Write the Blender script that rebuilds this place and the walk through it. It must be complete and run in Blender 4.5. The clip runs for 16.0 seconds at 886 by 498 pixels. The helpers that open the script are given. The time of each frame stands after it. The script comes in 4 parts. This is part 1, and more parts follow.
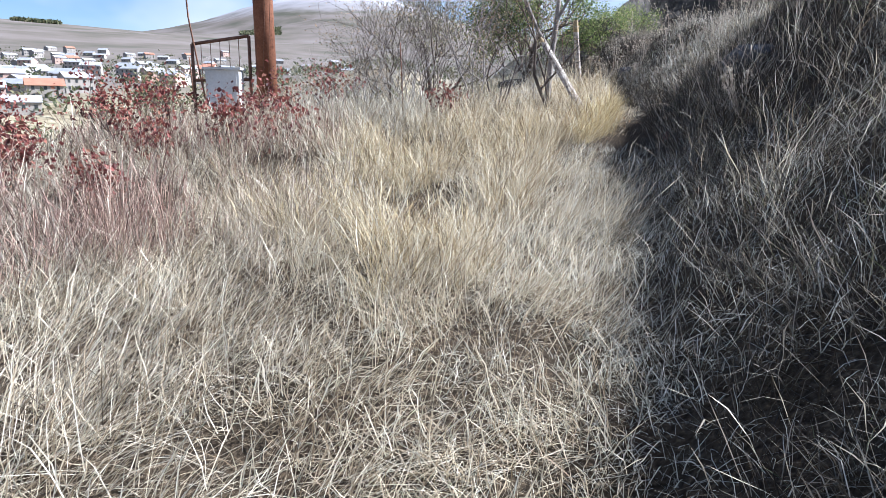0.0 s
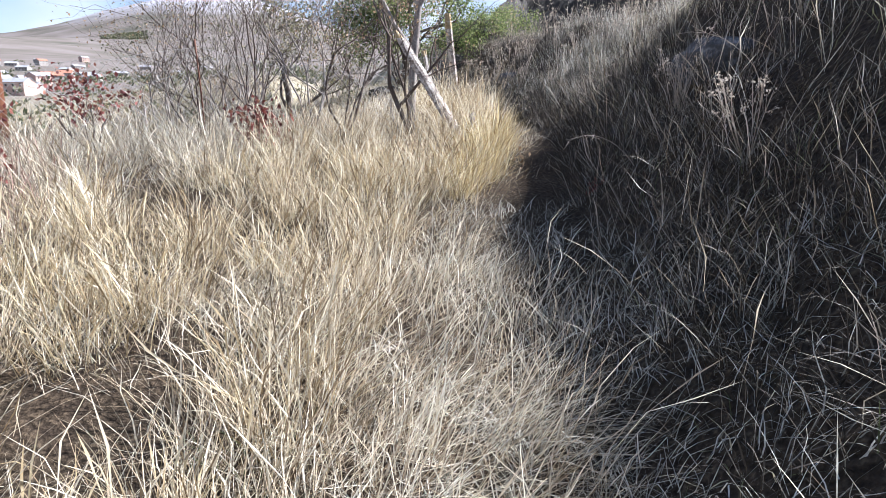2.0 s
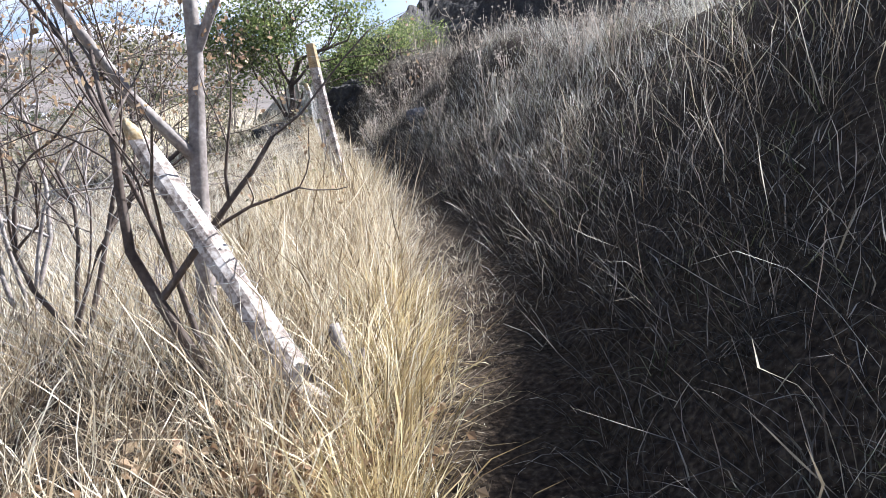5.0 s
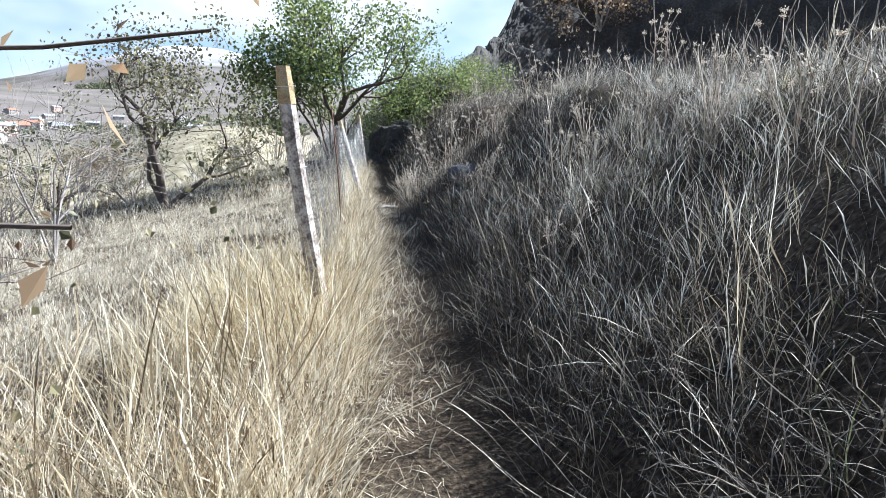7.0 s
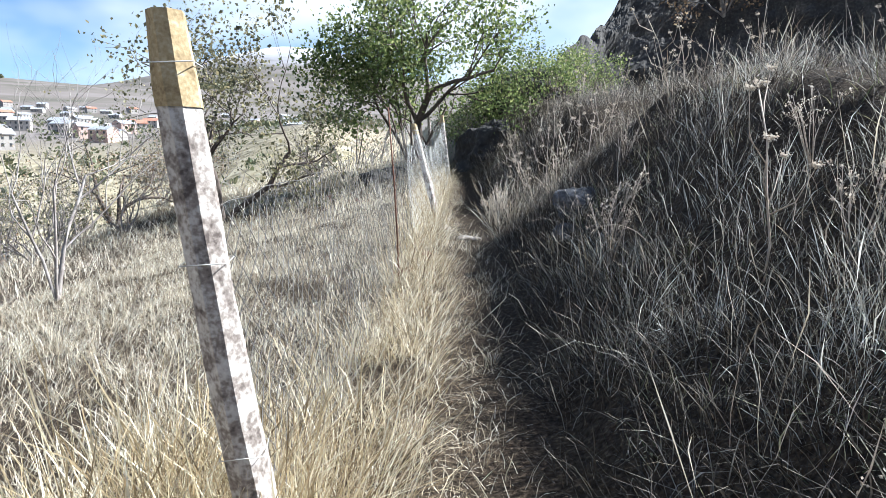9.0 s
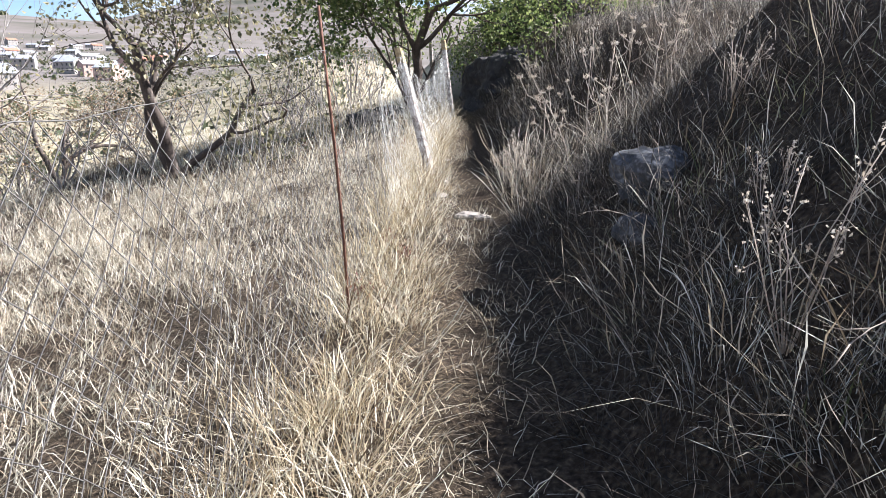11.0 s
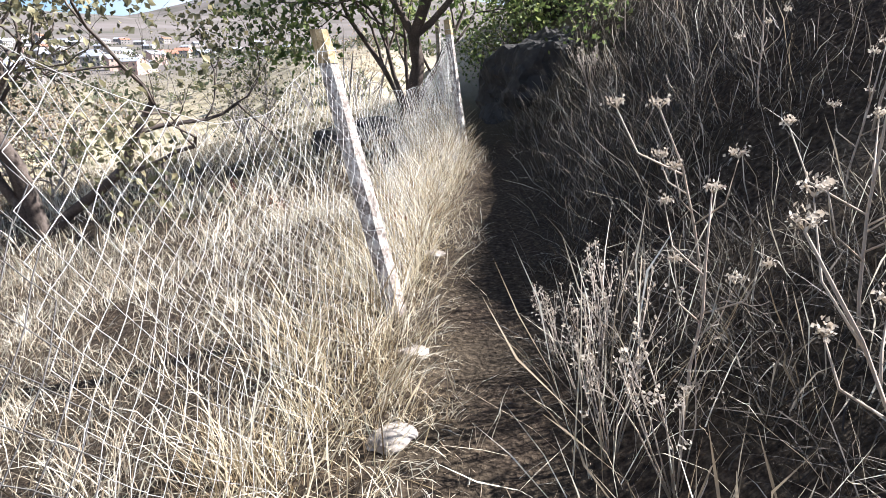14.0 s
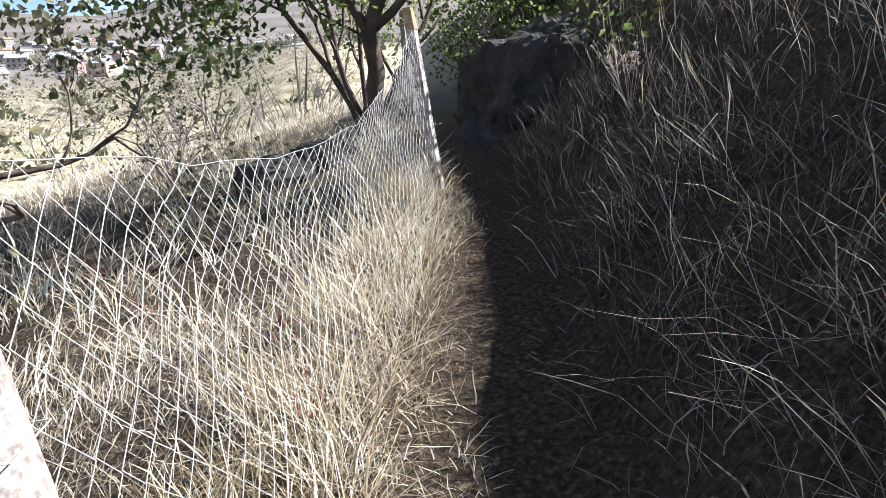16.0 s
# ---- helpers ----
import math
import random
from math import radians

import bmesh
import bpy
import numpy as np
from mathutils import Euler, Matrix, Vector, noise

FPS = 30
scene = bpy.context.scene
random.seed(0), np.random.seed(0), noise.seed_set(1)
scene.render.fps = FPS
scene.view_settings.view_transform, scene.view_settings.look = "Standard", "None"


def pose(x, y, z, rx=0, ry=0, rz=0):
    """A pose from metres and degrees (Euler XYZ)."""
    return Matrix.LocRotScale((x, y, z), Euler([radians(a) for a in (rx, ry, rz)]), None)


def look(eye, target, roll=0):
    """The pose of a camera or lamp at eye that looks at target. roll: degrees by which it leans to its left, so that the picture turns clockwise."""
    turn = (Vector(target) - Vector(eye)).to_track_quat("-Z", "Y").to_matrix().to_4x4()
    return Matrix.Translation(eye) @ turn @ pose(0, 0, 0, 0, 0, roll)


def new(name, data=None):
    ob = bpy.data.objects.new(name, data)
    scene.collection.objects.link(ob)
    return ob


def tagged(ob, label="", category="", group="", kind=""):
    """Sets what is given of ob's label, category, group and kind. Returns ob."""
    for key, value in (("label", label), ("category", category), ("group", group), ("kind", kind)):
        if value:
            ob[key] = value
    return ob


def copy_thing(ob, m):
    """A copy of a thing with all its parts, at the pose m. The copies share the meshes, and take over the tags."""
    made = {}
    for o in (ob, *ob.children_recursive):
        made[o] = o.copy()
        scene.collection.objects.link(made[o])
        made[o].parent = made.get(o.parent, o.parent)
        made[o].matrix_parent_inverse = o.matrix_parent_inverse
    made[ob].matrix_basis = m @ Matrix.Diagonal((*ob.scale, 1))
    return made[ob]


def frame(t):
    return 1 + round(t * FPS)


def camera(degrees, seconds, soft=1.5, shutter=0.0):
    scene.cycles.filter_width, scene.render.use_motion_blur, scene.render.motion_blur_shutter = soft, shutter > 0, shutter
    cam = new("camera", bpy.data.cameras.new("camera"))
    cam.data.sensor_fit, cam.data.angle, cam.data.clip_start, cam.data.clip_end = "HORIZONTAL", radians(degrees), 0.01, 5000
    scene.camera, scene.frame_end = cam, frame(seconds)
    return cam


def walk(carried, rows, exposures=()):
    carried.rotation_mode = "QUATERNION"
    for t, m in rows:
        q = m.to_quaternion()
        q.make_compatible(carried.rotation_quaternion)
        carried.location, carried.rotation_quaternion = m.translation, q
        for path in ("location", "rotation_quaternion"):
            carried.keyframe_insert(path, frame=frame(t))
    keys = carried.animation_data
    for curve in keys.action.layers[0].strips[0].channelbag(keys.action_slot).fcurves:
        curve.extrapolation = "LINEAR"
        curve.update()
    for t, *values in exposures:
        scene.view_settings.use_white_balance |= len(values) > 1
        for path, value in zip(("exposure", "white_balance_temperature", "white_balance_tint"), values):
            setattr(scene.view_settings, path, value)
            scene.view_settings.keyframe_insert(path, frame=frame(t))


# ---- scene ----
cam = camera(68.0, 16.0, soft=0.65)
PATH = [
    (0, (-0.058, -0.017, 1.608), (-0.02, 1.935, 1.174), 0.9),
    (0.5, (0.069, 0.836, 1.682), (0.167, 2.789, 1.262), 0.2),
    (1, (0.241, 1.7, 1.734), (0.436, 3.639, 1.283), 0.9),
    (1.5, (0.55, 2.55, 1.783), (0.888, 4.476, 1.365), -0.6),
    (2, (0.745, 3.376, 1.814), (1.114, 5.297, 1.397), 0.1),
    (2.5, (1.056, 4.126, 1.847), (1.483, 6.028, 1.398), -2.3),
    (3, (1.163, 4.776, 1.959), (1.462, 6.694, 1.479), -2.3),
    (3.5, (1.428, 5.504, 2.097), (1.765, 7.411, 1.598), -2.5),
    (4, (1.611, 6.277, 2.242), (2.029, 8.184, 1.804), -4.3),
    (4.5, (1.83, 7.017, 2.425), (2.354, 8.873, 1.895), -4.4),
    (5, (2.05, 7.658, 2.565), (2.634, 9.528, 2.165), -4.8),
    (7.5, (3.357, 11.129, 2.934), (3.773, 13.074, 2.731), 0.9),
    (8, (3.536, 11.875, 3.056), (3.898, 13.84, 2.959), 0.5),
    (8.5, (3.605, 12.575, 3.055), (3.802, 14.557, 2.878), 1.0),
    (11, (4.096, 16.035, 3.079), (4.225, 17.975, 2.61), 0.0),
    (11.5, (4.221, 16.822, 3.15), (4.292, 18.781, 2.755), 0.0),
    (12, (4.287, 17.561, 3.237), (4.362, 19.514, 2.811), 1.5),
    (12.5, (4.409, 18.339, 3.24), (4.621, 20.284, 2.826), 0.6),
    (13, (4.43, 19.091, 3.251), (4.549, 21.029, 2.77), 0.2),
    (13.5, (4.604, 19.83, 3.291), (4.723, 21.769, 2.814), 0.3),
    (14, (4.648, 20.552, 3.311), (4.697, 22.488, 2.809), -1.0),
    (14.5, (4.712, 21.274, 3.369), (4.812, 23.216, 2.9), -1.9),
    (15, (4.746, 21.961, 3.385), (4.781, 23.899, 2.89), -2.6),
    (15.5, (4.775, 22.537, 3.436), (4.856, 24.465, 2.91), -2.7),
    (16, (4.862, 23.24, 3.505), (4.96, 25.167, 2.977), -2.8),
]
walk(cam, [(t, look(eye, target, roll)) for t, eye, target, roll in PATH], [(0.0, 1.55, 5500, 11), (1.5, 1.60, 5600, 12), (2.5, 1.84, 5750, 14), (5.0, 1.82, 5650, 13), (7.5, 1.76, 5450, 6), (8.5, 1.74, 5500, 6), (12.0, 1.86, 5850, 14), (14.5, 1.82, 5850, 12), (16.0, 1.74, 5750, 11)])

# ---- light ----
SUN_AZ, SUN_EL = 78.0, 40.0   # degrees clockwise from +y, degrees above the horizon
world = bpy.data.worlds.new("sky")
scene.world = world
world.use_nodes = True
wn, wl = world.node_tree.nodes, world.node_tree.links
sky = wn.new("ShaderNodeTexSky")
sky.sky_type = 'NISHITA'
sky.sun_disc = False
sky.sun_elevation = radians(SUN_EL)
sky.sun_rotation = radians(SUN_AZ)
sky.altitude = 1900
sky.air_density, sky.dust_density, sky.ozone_density = 1.0, 1.2, 1.2
wc = wn.new("ShaderNodeTexCoord")
wm = wn.new("ShaderNodeMapping")
wm.inputs["Scale"].default_value = (1.0, 1.0, 2.0)
wnz = wn.new("ShaderNodeTexNoise")
wnz.inputs["Scale"].default_value = 1.5
wnz.inputs["Detail"].default_value = 5
wnz.inputs["Roughness"].default_value = 0.5
wr = wn.new("ShaderNodeValToRGB")
wr.color_ramp.elements[0].position, wr.color_ramp.elements[1].position = 0.53, 0.66
wx = wn.new("ShaderNodeMixRGB")
wx.inputs["Color2"].default_value = (7.0, 7.1, 7.3, 1)
wl.new(wc.outputs["Generated"], wm.inputs["Vector"])
wl.new(wm.outputs["Vector"], wnz.inputs["Vector"])
wl.new(wnz.outputs["Fac"], wr.inputs["Fac"])
wl.new(wr.outputs["Color"], wx.inputs["Fac"])
wl.new(sky.outputs["Color"], wx.inputs["Color1"])
wl.new(wx.outputs["Color"], wn["Background"].inputs["Color"])
wn["Background"].inputs["Strength"].default_value = 0.05
sun = new("sun", bpy.data.lights.new("sun", 'SUN'))
sun.data.energy, sun.data.angle, sun.data.color = 5.0, radians(0.5), (1.0, 0.94, 0.86)
_a, _e = radians(SUN_AZ), radians(SUN_EL)
sun.matrix_world = look((0, 0, 40), (-math.sin(_a) * math.cos(_e), -math.cos(_a) * math.cos(_e), 40 - math.sin(_e)))


# ---- materials ----
def material(name, rough=0.9, spec=0.2):
    m = bpy.data.materials.new(name)
    m.use_nodes = True
    b = m.node_tree.nodes["Principled BSDF"]
    b.inputs["Roughness"].default_value = rough
    b.inputs["Specular IOR Level"].default_value = spec
    return m, m.node_tree.nodes, m.node_tree.links, b


def ramp(nodes, stops):
    r = nodes.new("ShaderNodeValToRGB")
    els = r.color_ramp.elements
    while len(els) < len(stops):
        els.new(0.5)
    for e, (p, c) in zip(els, stops):
        e.position, e.color = p, (*c, 1)
    return r


def blade_material(name, stops, through_light=0.35, rough=0.6):
    """Thin plant matter: each blade its own tone, some light passing through."""
    m, n, l, b = material(name, rough, 0.3)
    geo = n.new("ShaderNodeNewGeometry")
    r = ramp(n, stops)
    tex = n.new("ShaderNodeTexNoise")
    tex.inputs["Scale"].default_value = 5.0
    tex.inputs["Detail"].default_value = 3
    mix = n.new("ShaderNodeMath")
    mix.operation = 'MULTIPLY_ADD'
    mix.inputs[1].default_value = 0.6
    half = n.new("ShaderNodeMath")
    half.operation = 'MULTIPLY'
    half.inputs[1].default_value = 0.4
    co = n.new("ShaderNodeTexCoord")
    l.new(co.outputs["Object"], tex.inputs["Vector"])
    l.new(tex.outputs["Fac"], half.inputs[0])
    l.new(geo.outputs["Random Per Island"], mix.inputs[0])
    l.new(half.outputs[0], mix.inputs[2])
    l.new(mix.outputs[0], r.inputs["Fac"])
    l.new(r.outputs["Color"], b.inputs["Base Color"])
    tr = n.new("ShaderNodeBsdfTranslucent")
    l.new(r.outputs["Color"], tr.inputs["Color"])
    ms = n.new("ShaderNodeMixShader")
    ms.inputs["Fac"].default_value = through_light
    l.new(b.outputs["BSDF"], ms.inputs[1])
    l.new(tr.outputs["BSDF"], ms.inputs[2])
    l.new(ms.outputs[0], n["Material Output"].inputs["Surface"])
    return m


def surface_material(name, stops, scale, fine, bump=0.4, rough=0.9, spec=0.2, metal=0.0, detail=8):
    """A rough solid: stains at one scale, grain at a finer one, relief from both."""
    m, n, l, b = material(name, rough, spec)
    b.inputs["Metallic"].default_value = metal
    co = n.new("ShaderNodeTexCoord")
    a, g = n.new("ShaderNodeTexNoise"), n.new("ShaderNodeTexNoise")
    a.inputs["Scale"].default_value, g.inputs["Scale"].default_value = scale, fine
    a.inputs["Detail"].default_value = g.inputs["Detail"].default_value = detail
    for t in (a, g):
        l.new(co.outputs["Object"], t.inputs["Vector"])
    mx = n.new("ShaderNodeMath")
    mx.operation = 'MULTIPLY_ADD'
    mx.inputs[1].default_value = 0.45
    hf = n.new("ShaderNodeMath")
    hf.operation = 'MULTIPLY'
    hf.inputs[1].default_value = 0.55
    l.new(a.outputs["Fac"], hf.inputs[0])
    l.new(g.outputs["Fac"], mx.inputs[0])
    l.new(hf.outputs[0], mx.inputs[2])
    r = ramp(n, stops)
    l.new(mx.outputs[0], r.inputs["Fac"])
    l.new(r.outputs["Color"], b.inputs["Base Color"])
    bp = n.new("ShaderNodeBump")
    bp.inputs["Strength"].default_value = bump
    bp.inputs["Distance"].default_value = 0.3 / fine
    l.new(mx.outputs[0], bp.inputs["Height"])
    l.new(bp.outputs["Normal"], b.inputs["Normal"])
    return m


STRAW = blade_material("straw", [(0.25, (0.13, 0.10, 0.065)), (0.44, (0.40, 0.335, 0.235)), (0.6, (0.66, 0.59, 0.45)), (0.76, (0.83, 0.79, 0.66))], 0.3)
GOLD = blade_material("golden_grass", [(0.25, (0.13, 0.09, 0.05)), (0.43, (0.40, 0.315, 0.195)), (0.59, (0.65, 0.555, 0.385)), (0.76, (0.82, 0.76, 0.61))], 0.35)
PALE = blade_material("pale_dry_grass", [(0.25, (0.13, 0.10, 0.075)), (0.44, (0.40, 0.335, 0.25)), (0.6, (0.66, 0.58, 0.455)), (0.76, (0.82, 0.77, 0.65))], 0.3)
# Ramp kept near-black: part of the bank's shade is put into this colour.
SHADED_BANK = blade_material("bank_grass", [(0.25, (0.030, 0.024, 0.018)), (0.5, (0.062, 0.05, 0.038)), (0.66, (0.14, 0.118, 0.09)), (0.80, (0.52, 0.47, 0.38))], 0.15)
GREENISH = blade_material("green_grass", [(0.15, (0.05, 0.065, 0.03)), (0.4, (0.12, 0.135, 0.06)), (0.62, (0.29, 0.28, 0.16)), (0.85, (0.60, 0.54, 0.39))], 0.3)
GREY_STEM = blade_material("grey_dead_stem", [(0.15, (0.20, 0.16, 0.13)), (0.45, (0.38, 0.31, 0.25)), (0.8, (0.62, 0.55, 0.46))], 0.15, 0.8)
FLUFF = blade_material("seed_fluff", [(0.1, (0.34, 0.28, 0.21)), (0.6, (0.55, 0.48, 0.39)), (0.9, (0.76, 0.70, 0.61))], 0.4)
RED_LEAF = blade_material("red_leaf", [(0.15, (0.06, 0.025, 0.025)), (0.42, (0.16, 0.05, 0.045)), (0.6, (0.28, 0.09, 0.075)), (0.85, (0.34, 0.19, 0.12))], 0.35)
RUSSET = blade_material("russet_weed", [(0.15, (0.09, 0.06, 0.05)), (0.42, (0.24, 0.15, 0.12)), (0.6, (0.40, 0.27, 0.22)), (0.85, (0.58, 0.46, 0.38))], 0.25)
MATTED = blade_material("matted_grey_grass", [(0.25, (0.16, 0.15, 0.12)), (0.44, (0.38, 0.36, 0.30)), (0.6, (0.60, 0.58, 0.50)), (0.76, (0.80, 0.78, 0.70))], 0.25)
HAY = blade_material("flattened_hay", [(0.25, (0.26, 0.20, 0.13)), (0.42, (0.52, 0.44, 0.32)), (0.6, (0.72, 0.65, 0.50)), (0.76, (0.85, 0.81, 0.69))], 0.3)
YELLOWED = blade_material("yellowed_grass", [(0.25, (0.20, 0.145, 0.07)), (0.44, (0.44, 0.34, 0.165)), (0.6, (0.63, 0.52, 0.29)), (0.76, (0.78, 0.71, 0.50))], 0.4)
SUN_STRAW = blade_material("coarse_straw", [(0.18, (0.13, 0.09, 0.05)), (0.36, (0.34, 0.26, 0.145)), (0.56, (0.62, 0.52, 0.33)), (0.78, (0.82, 0.76, 0.60))], 0.35)
GREEN_LEAF = blade_material("green_leaf", [(0.15, (0.05, 0.075, 0.025)), (0.45, (0.115, 0.155, 0.05)), (0.65, (0.22, 0.265, 0.09)), (0.88, (0.42, 0.41, 0.18))], 0.5, 0.5)
OLIVE_LEAF = blade_material("olive_leaf", [(0.15, (0.06, 0.065, 0.04)), (0.45, (0.13, 0.125, 0.07)), (0.68, (0.26, 0.235, 0.13)), (0.88, (0.44, 0.37, 0.21))], 0.4, 0.5)
DRY_LEAF = blade_material("withered_leaf", [(0.15, (0.14, 0.09, 0.06)), (0.5, (0.33, 0.22, 0.13)), (0.85, (0.56, 0.43, 0.27))], 0.35)
BARK = surface_material("dark_bark", [(0.3, (0.045, 0.035, 0.03)), (0.55, (0.12, 0.095, 0.08)), (0.75, (0.27, 0.24, 0.21))], 4, 40, 0.8)
GREY_BARK = surface_material("grey_bark", [(0.3, (0.12, 0.10, 0.09)), (0.5, (0.26, 0.23, 0.21)), (0.72, (0.48, 0.46, 0.42))], 5, 45, 0.7)
CONCRETE = surface_material("weathered_concrete", [(0.36, (0.10, 0.08, 0.07)), (0.47, (0.27, 0.23, 0.20)), (0.55, (0.48, 0.44, 0.40)), (0.75, (0.68, 0.66, 0.62))], 14, 60, 0.9)
LICHEN = surface_material("yellow_lichen", [(0.3, (0.18, 0.125, 0.065)), (0.5, (0.38, 0.29, 0.16)), (0.75, (0.60, 0.53, 0.39))], 20, 90, 0.8)
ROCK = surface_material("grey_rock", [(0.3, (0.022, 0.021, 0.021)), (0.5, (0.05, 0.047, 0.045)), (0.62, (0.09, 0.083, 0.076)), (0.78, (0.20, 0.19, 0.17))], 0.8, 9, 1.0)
STONE = surface_material("pale_stone", [(0.3, (0.16, 0.14, 0.115)), (0.5, (0.33, 0.29, 0.25)), (0.75, (0.52, 0.48, 0.43))], 6, 50, 0.8)
LICHEN_ROCK = surface_material("lichened_rock", [(0.3, (0.03, 0.03, 0.03)), (0.5, (0.085, 0.085, 0.088)), (0.60, (0.17, 0.17, 0.175)), (0.74, (0.36, 0.355, 0.35))], 7, 40, 0.7)
WIRE = surface_material("galvanised_wire", [(0.3, (0.36, 0.35, 0.33)), (0.7, (0.62, 0.61, 0.58))], 20, 200, 0.1, 0.6, 0.4, 0.3)
OLD_WIRE = surface_material("old_dark_wire", [(0.3, (0.06, 0.055, 0.05)), (0.7, (0.17, 0.16, 0.15))], 20, 200, 0.1, 0.7, 0.3, 0.2)
RUST = surface_material("rusty_iron", [(0.3, (0.07, 0.035, 0.025)), (0.55, (0.20, 0.10, 0.065)), (0.8, (0.34, 0.21, 0.15))], 12, 90, 0.5, 0.8, 0.3, 0.2)
POLE_WOOD = surface_material("tarred_pole_wood", [(0.3, (0.085, 0.035, 0.02)), (0.55, (0.19, 0.08, 0.045)), (0.8, (0.30, 0.15, 0.09))], 3, 30, 0.5, 0.8)
PAINT = surface_material("white_paint", [(0.3, (0.58, 0.57, 0.55)), (0.7, (0.80, 0.80, 0.79))], 3, 30, 0.1, 0.6)
WALL = surface_material("house_wall", [(0.3, (0.22, 0.20, 0.18)), (0.7, (0.42, 0.39, 0.36))], 0.2, 2, 0.1)
PINK_WALL = surface_material("pink_tuff_wall", [(0.3, (0.40, 0.27, 0.22)), (0.7, (0.55, 0.40, 0.34))], 0.2, 2, 0.1)
ROOF_METAL = surface_material("sheet_roof", [(0.3, (0.24, 0.25, 0.27)), (0.7, (0.46, 0.47, 0.5))], 0.3, 3, 0.1, 0.5)
ROOF_RED = surface_material("red_roof", [(0.3, (0.28, 0.12, 0.08)), (0.7, (0.42, 0.22, 0.15))], 0.3, 3, 0.1, 0.7)
DARK_GLASS = surface_material("dark_window", [(0.3, (0.03, 0.035, 0.04)), (0.7, (0.07, 0.075, 0.08))], 1, 5, 0.0, 0.2, 0.5)


def ground_material():
    """Thatch and soil near the path, dry hill pasture and snow far off with haze mixed into their greys, by the place's
    own height and distance.
    """
    m, n, l, b = material("hillside_ground", 0.95, 0.1)
    geo = n.new("ShaderNodeNewGeometry")
    fine, mid, big = (n.new("ShaderNodeTexNoise") for _ in range(3))
    for t, s, d in ((fine, 38, 8), (mid, 2.2, 6), (big, 0.006, 12)):
        t.inputs["Scale"].default_value, t.inputs["Detail"].default_value = s, d
        l.new(geo.outputs["Position"], t.inputs["Vector"])
    # Soil and thatch ramps run extra dark: shade of path and gaps is coloured in.
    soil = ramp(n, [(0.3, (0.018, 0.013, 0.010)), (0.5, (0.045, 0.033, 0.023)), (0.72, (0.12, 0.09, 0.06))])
    l.new(fine.outputs["Fac"], soil.inputs["Fac"])
    # Hill greys have the distance haze mixed into the colour.
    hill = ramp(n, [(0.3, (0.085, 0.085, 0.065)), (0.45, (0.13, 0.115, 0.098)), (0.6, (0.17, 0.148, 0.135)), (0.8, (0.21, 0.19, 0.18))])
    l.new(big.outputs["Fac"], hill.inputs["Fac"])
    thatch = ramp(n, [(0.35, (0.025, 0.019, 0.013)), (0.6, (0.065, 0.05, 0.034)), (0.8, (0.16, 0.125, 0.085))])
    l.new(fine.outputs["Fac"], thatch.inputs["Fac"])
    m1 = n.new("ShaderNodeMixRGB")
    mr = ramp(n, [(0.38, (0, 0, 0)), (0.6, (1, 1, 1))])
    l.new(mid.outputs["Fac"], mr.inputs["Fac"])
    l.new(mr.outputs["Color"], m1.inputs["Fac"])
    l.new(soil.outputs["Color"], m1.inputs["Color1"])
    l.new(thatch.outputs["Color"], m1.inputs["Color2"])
    ln = n.new("ShaderNodeVectorMath")
    ln.operation = 'LENGTH'
    l.new(geo.outputs["Position"], ln.inputs[0])
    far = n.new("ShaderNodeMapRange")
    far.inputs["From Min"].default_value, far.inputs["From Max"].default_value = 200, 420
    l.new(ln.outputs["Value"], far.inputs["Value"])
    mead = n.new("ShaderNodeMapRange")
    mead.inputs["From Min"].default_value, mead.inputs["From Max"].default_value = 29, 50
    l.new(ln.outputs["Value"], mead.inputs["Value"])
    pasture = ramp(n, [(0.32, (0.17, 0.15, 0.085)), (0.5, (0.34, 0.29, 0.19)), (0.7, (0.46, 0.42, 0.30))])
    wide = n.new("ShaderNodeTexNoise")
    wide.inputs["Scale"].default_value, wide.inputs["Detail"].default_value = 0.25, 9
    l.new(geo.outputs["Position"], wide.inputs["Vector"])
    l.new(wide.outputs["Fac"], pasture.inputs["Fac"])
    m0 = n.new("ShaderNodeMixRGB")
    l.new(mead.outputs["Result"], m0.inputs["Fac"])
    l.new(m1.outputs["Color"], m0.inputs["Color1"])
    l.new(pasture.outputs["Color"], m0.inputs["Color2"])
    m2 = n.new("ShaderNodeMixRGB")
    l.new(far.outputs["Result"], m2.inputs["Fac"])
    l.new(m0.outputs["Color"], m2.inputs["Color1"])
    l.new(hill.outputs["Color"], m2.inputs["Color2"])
    sep = n.new("ShaderNodeSeparateXYZ")
    l.new(geo.outputs["Position"], sep.inputs[0])
    sn = n.new("ShaderNodeMath")
    sn.operation = 'MULTIPLY_ADD'
    sn.inputs[1].default_value = 160
    l.new(big.outputs["Fac"], sn.inputs[0])
    l.new(sep.outputs["Z"], sn.inputs[2])
    snow = n.new("ShaderNodeMapRange")
    snow.inputs["From Min"].default_value, snow.inputs["From Max"].default_value = 490, 680
    l.new(sn.outputs[0], snow.inputs["Value"])
    m3 = n.new("ShaderNodeMixRGB")
    # Thin snow dulled to lavender grey: the far peak's haze is in this tone.
    m3.inputs["Color2"].default_value = (0.40, 0.40, 0.44, 1)
    l.new(snow.outputs["Result"], m3.inputs["Fac"])
    l.new(m2.outputs["Color"], m3.inputs["Color1"])
    l.new(m3.outputs["Color"], b.inputs["Base Color"])
    bp = n.new("ShaderNodeBump")
    bp.inputs["Strength"].default_value, bp.inputs["Distance"].default_value = 0.8, 0.03
    l.new(fine.outputs["Fac"], bp.inputs["Height"])
    l.new(bp.outputs["Normal"], b.inputs["Normal"])
    return m


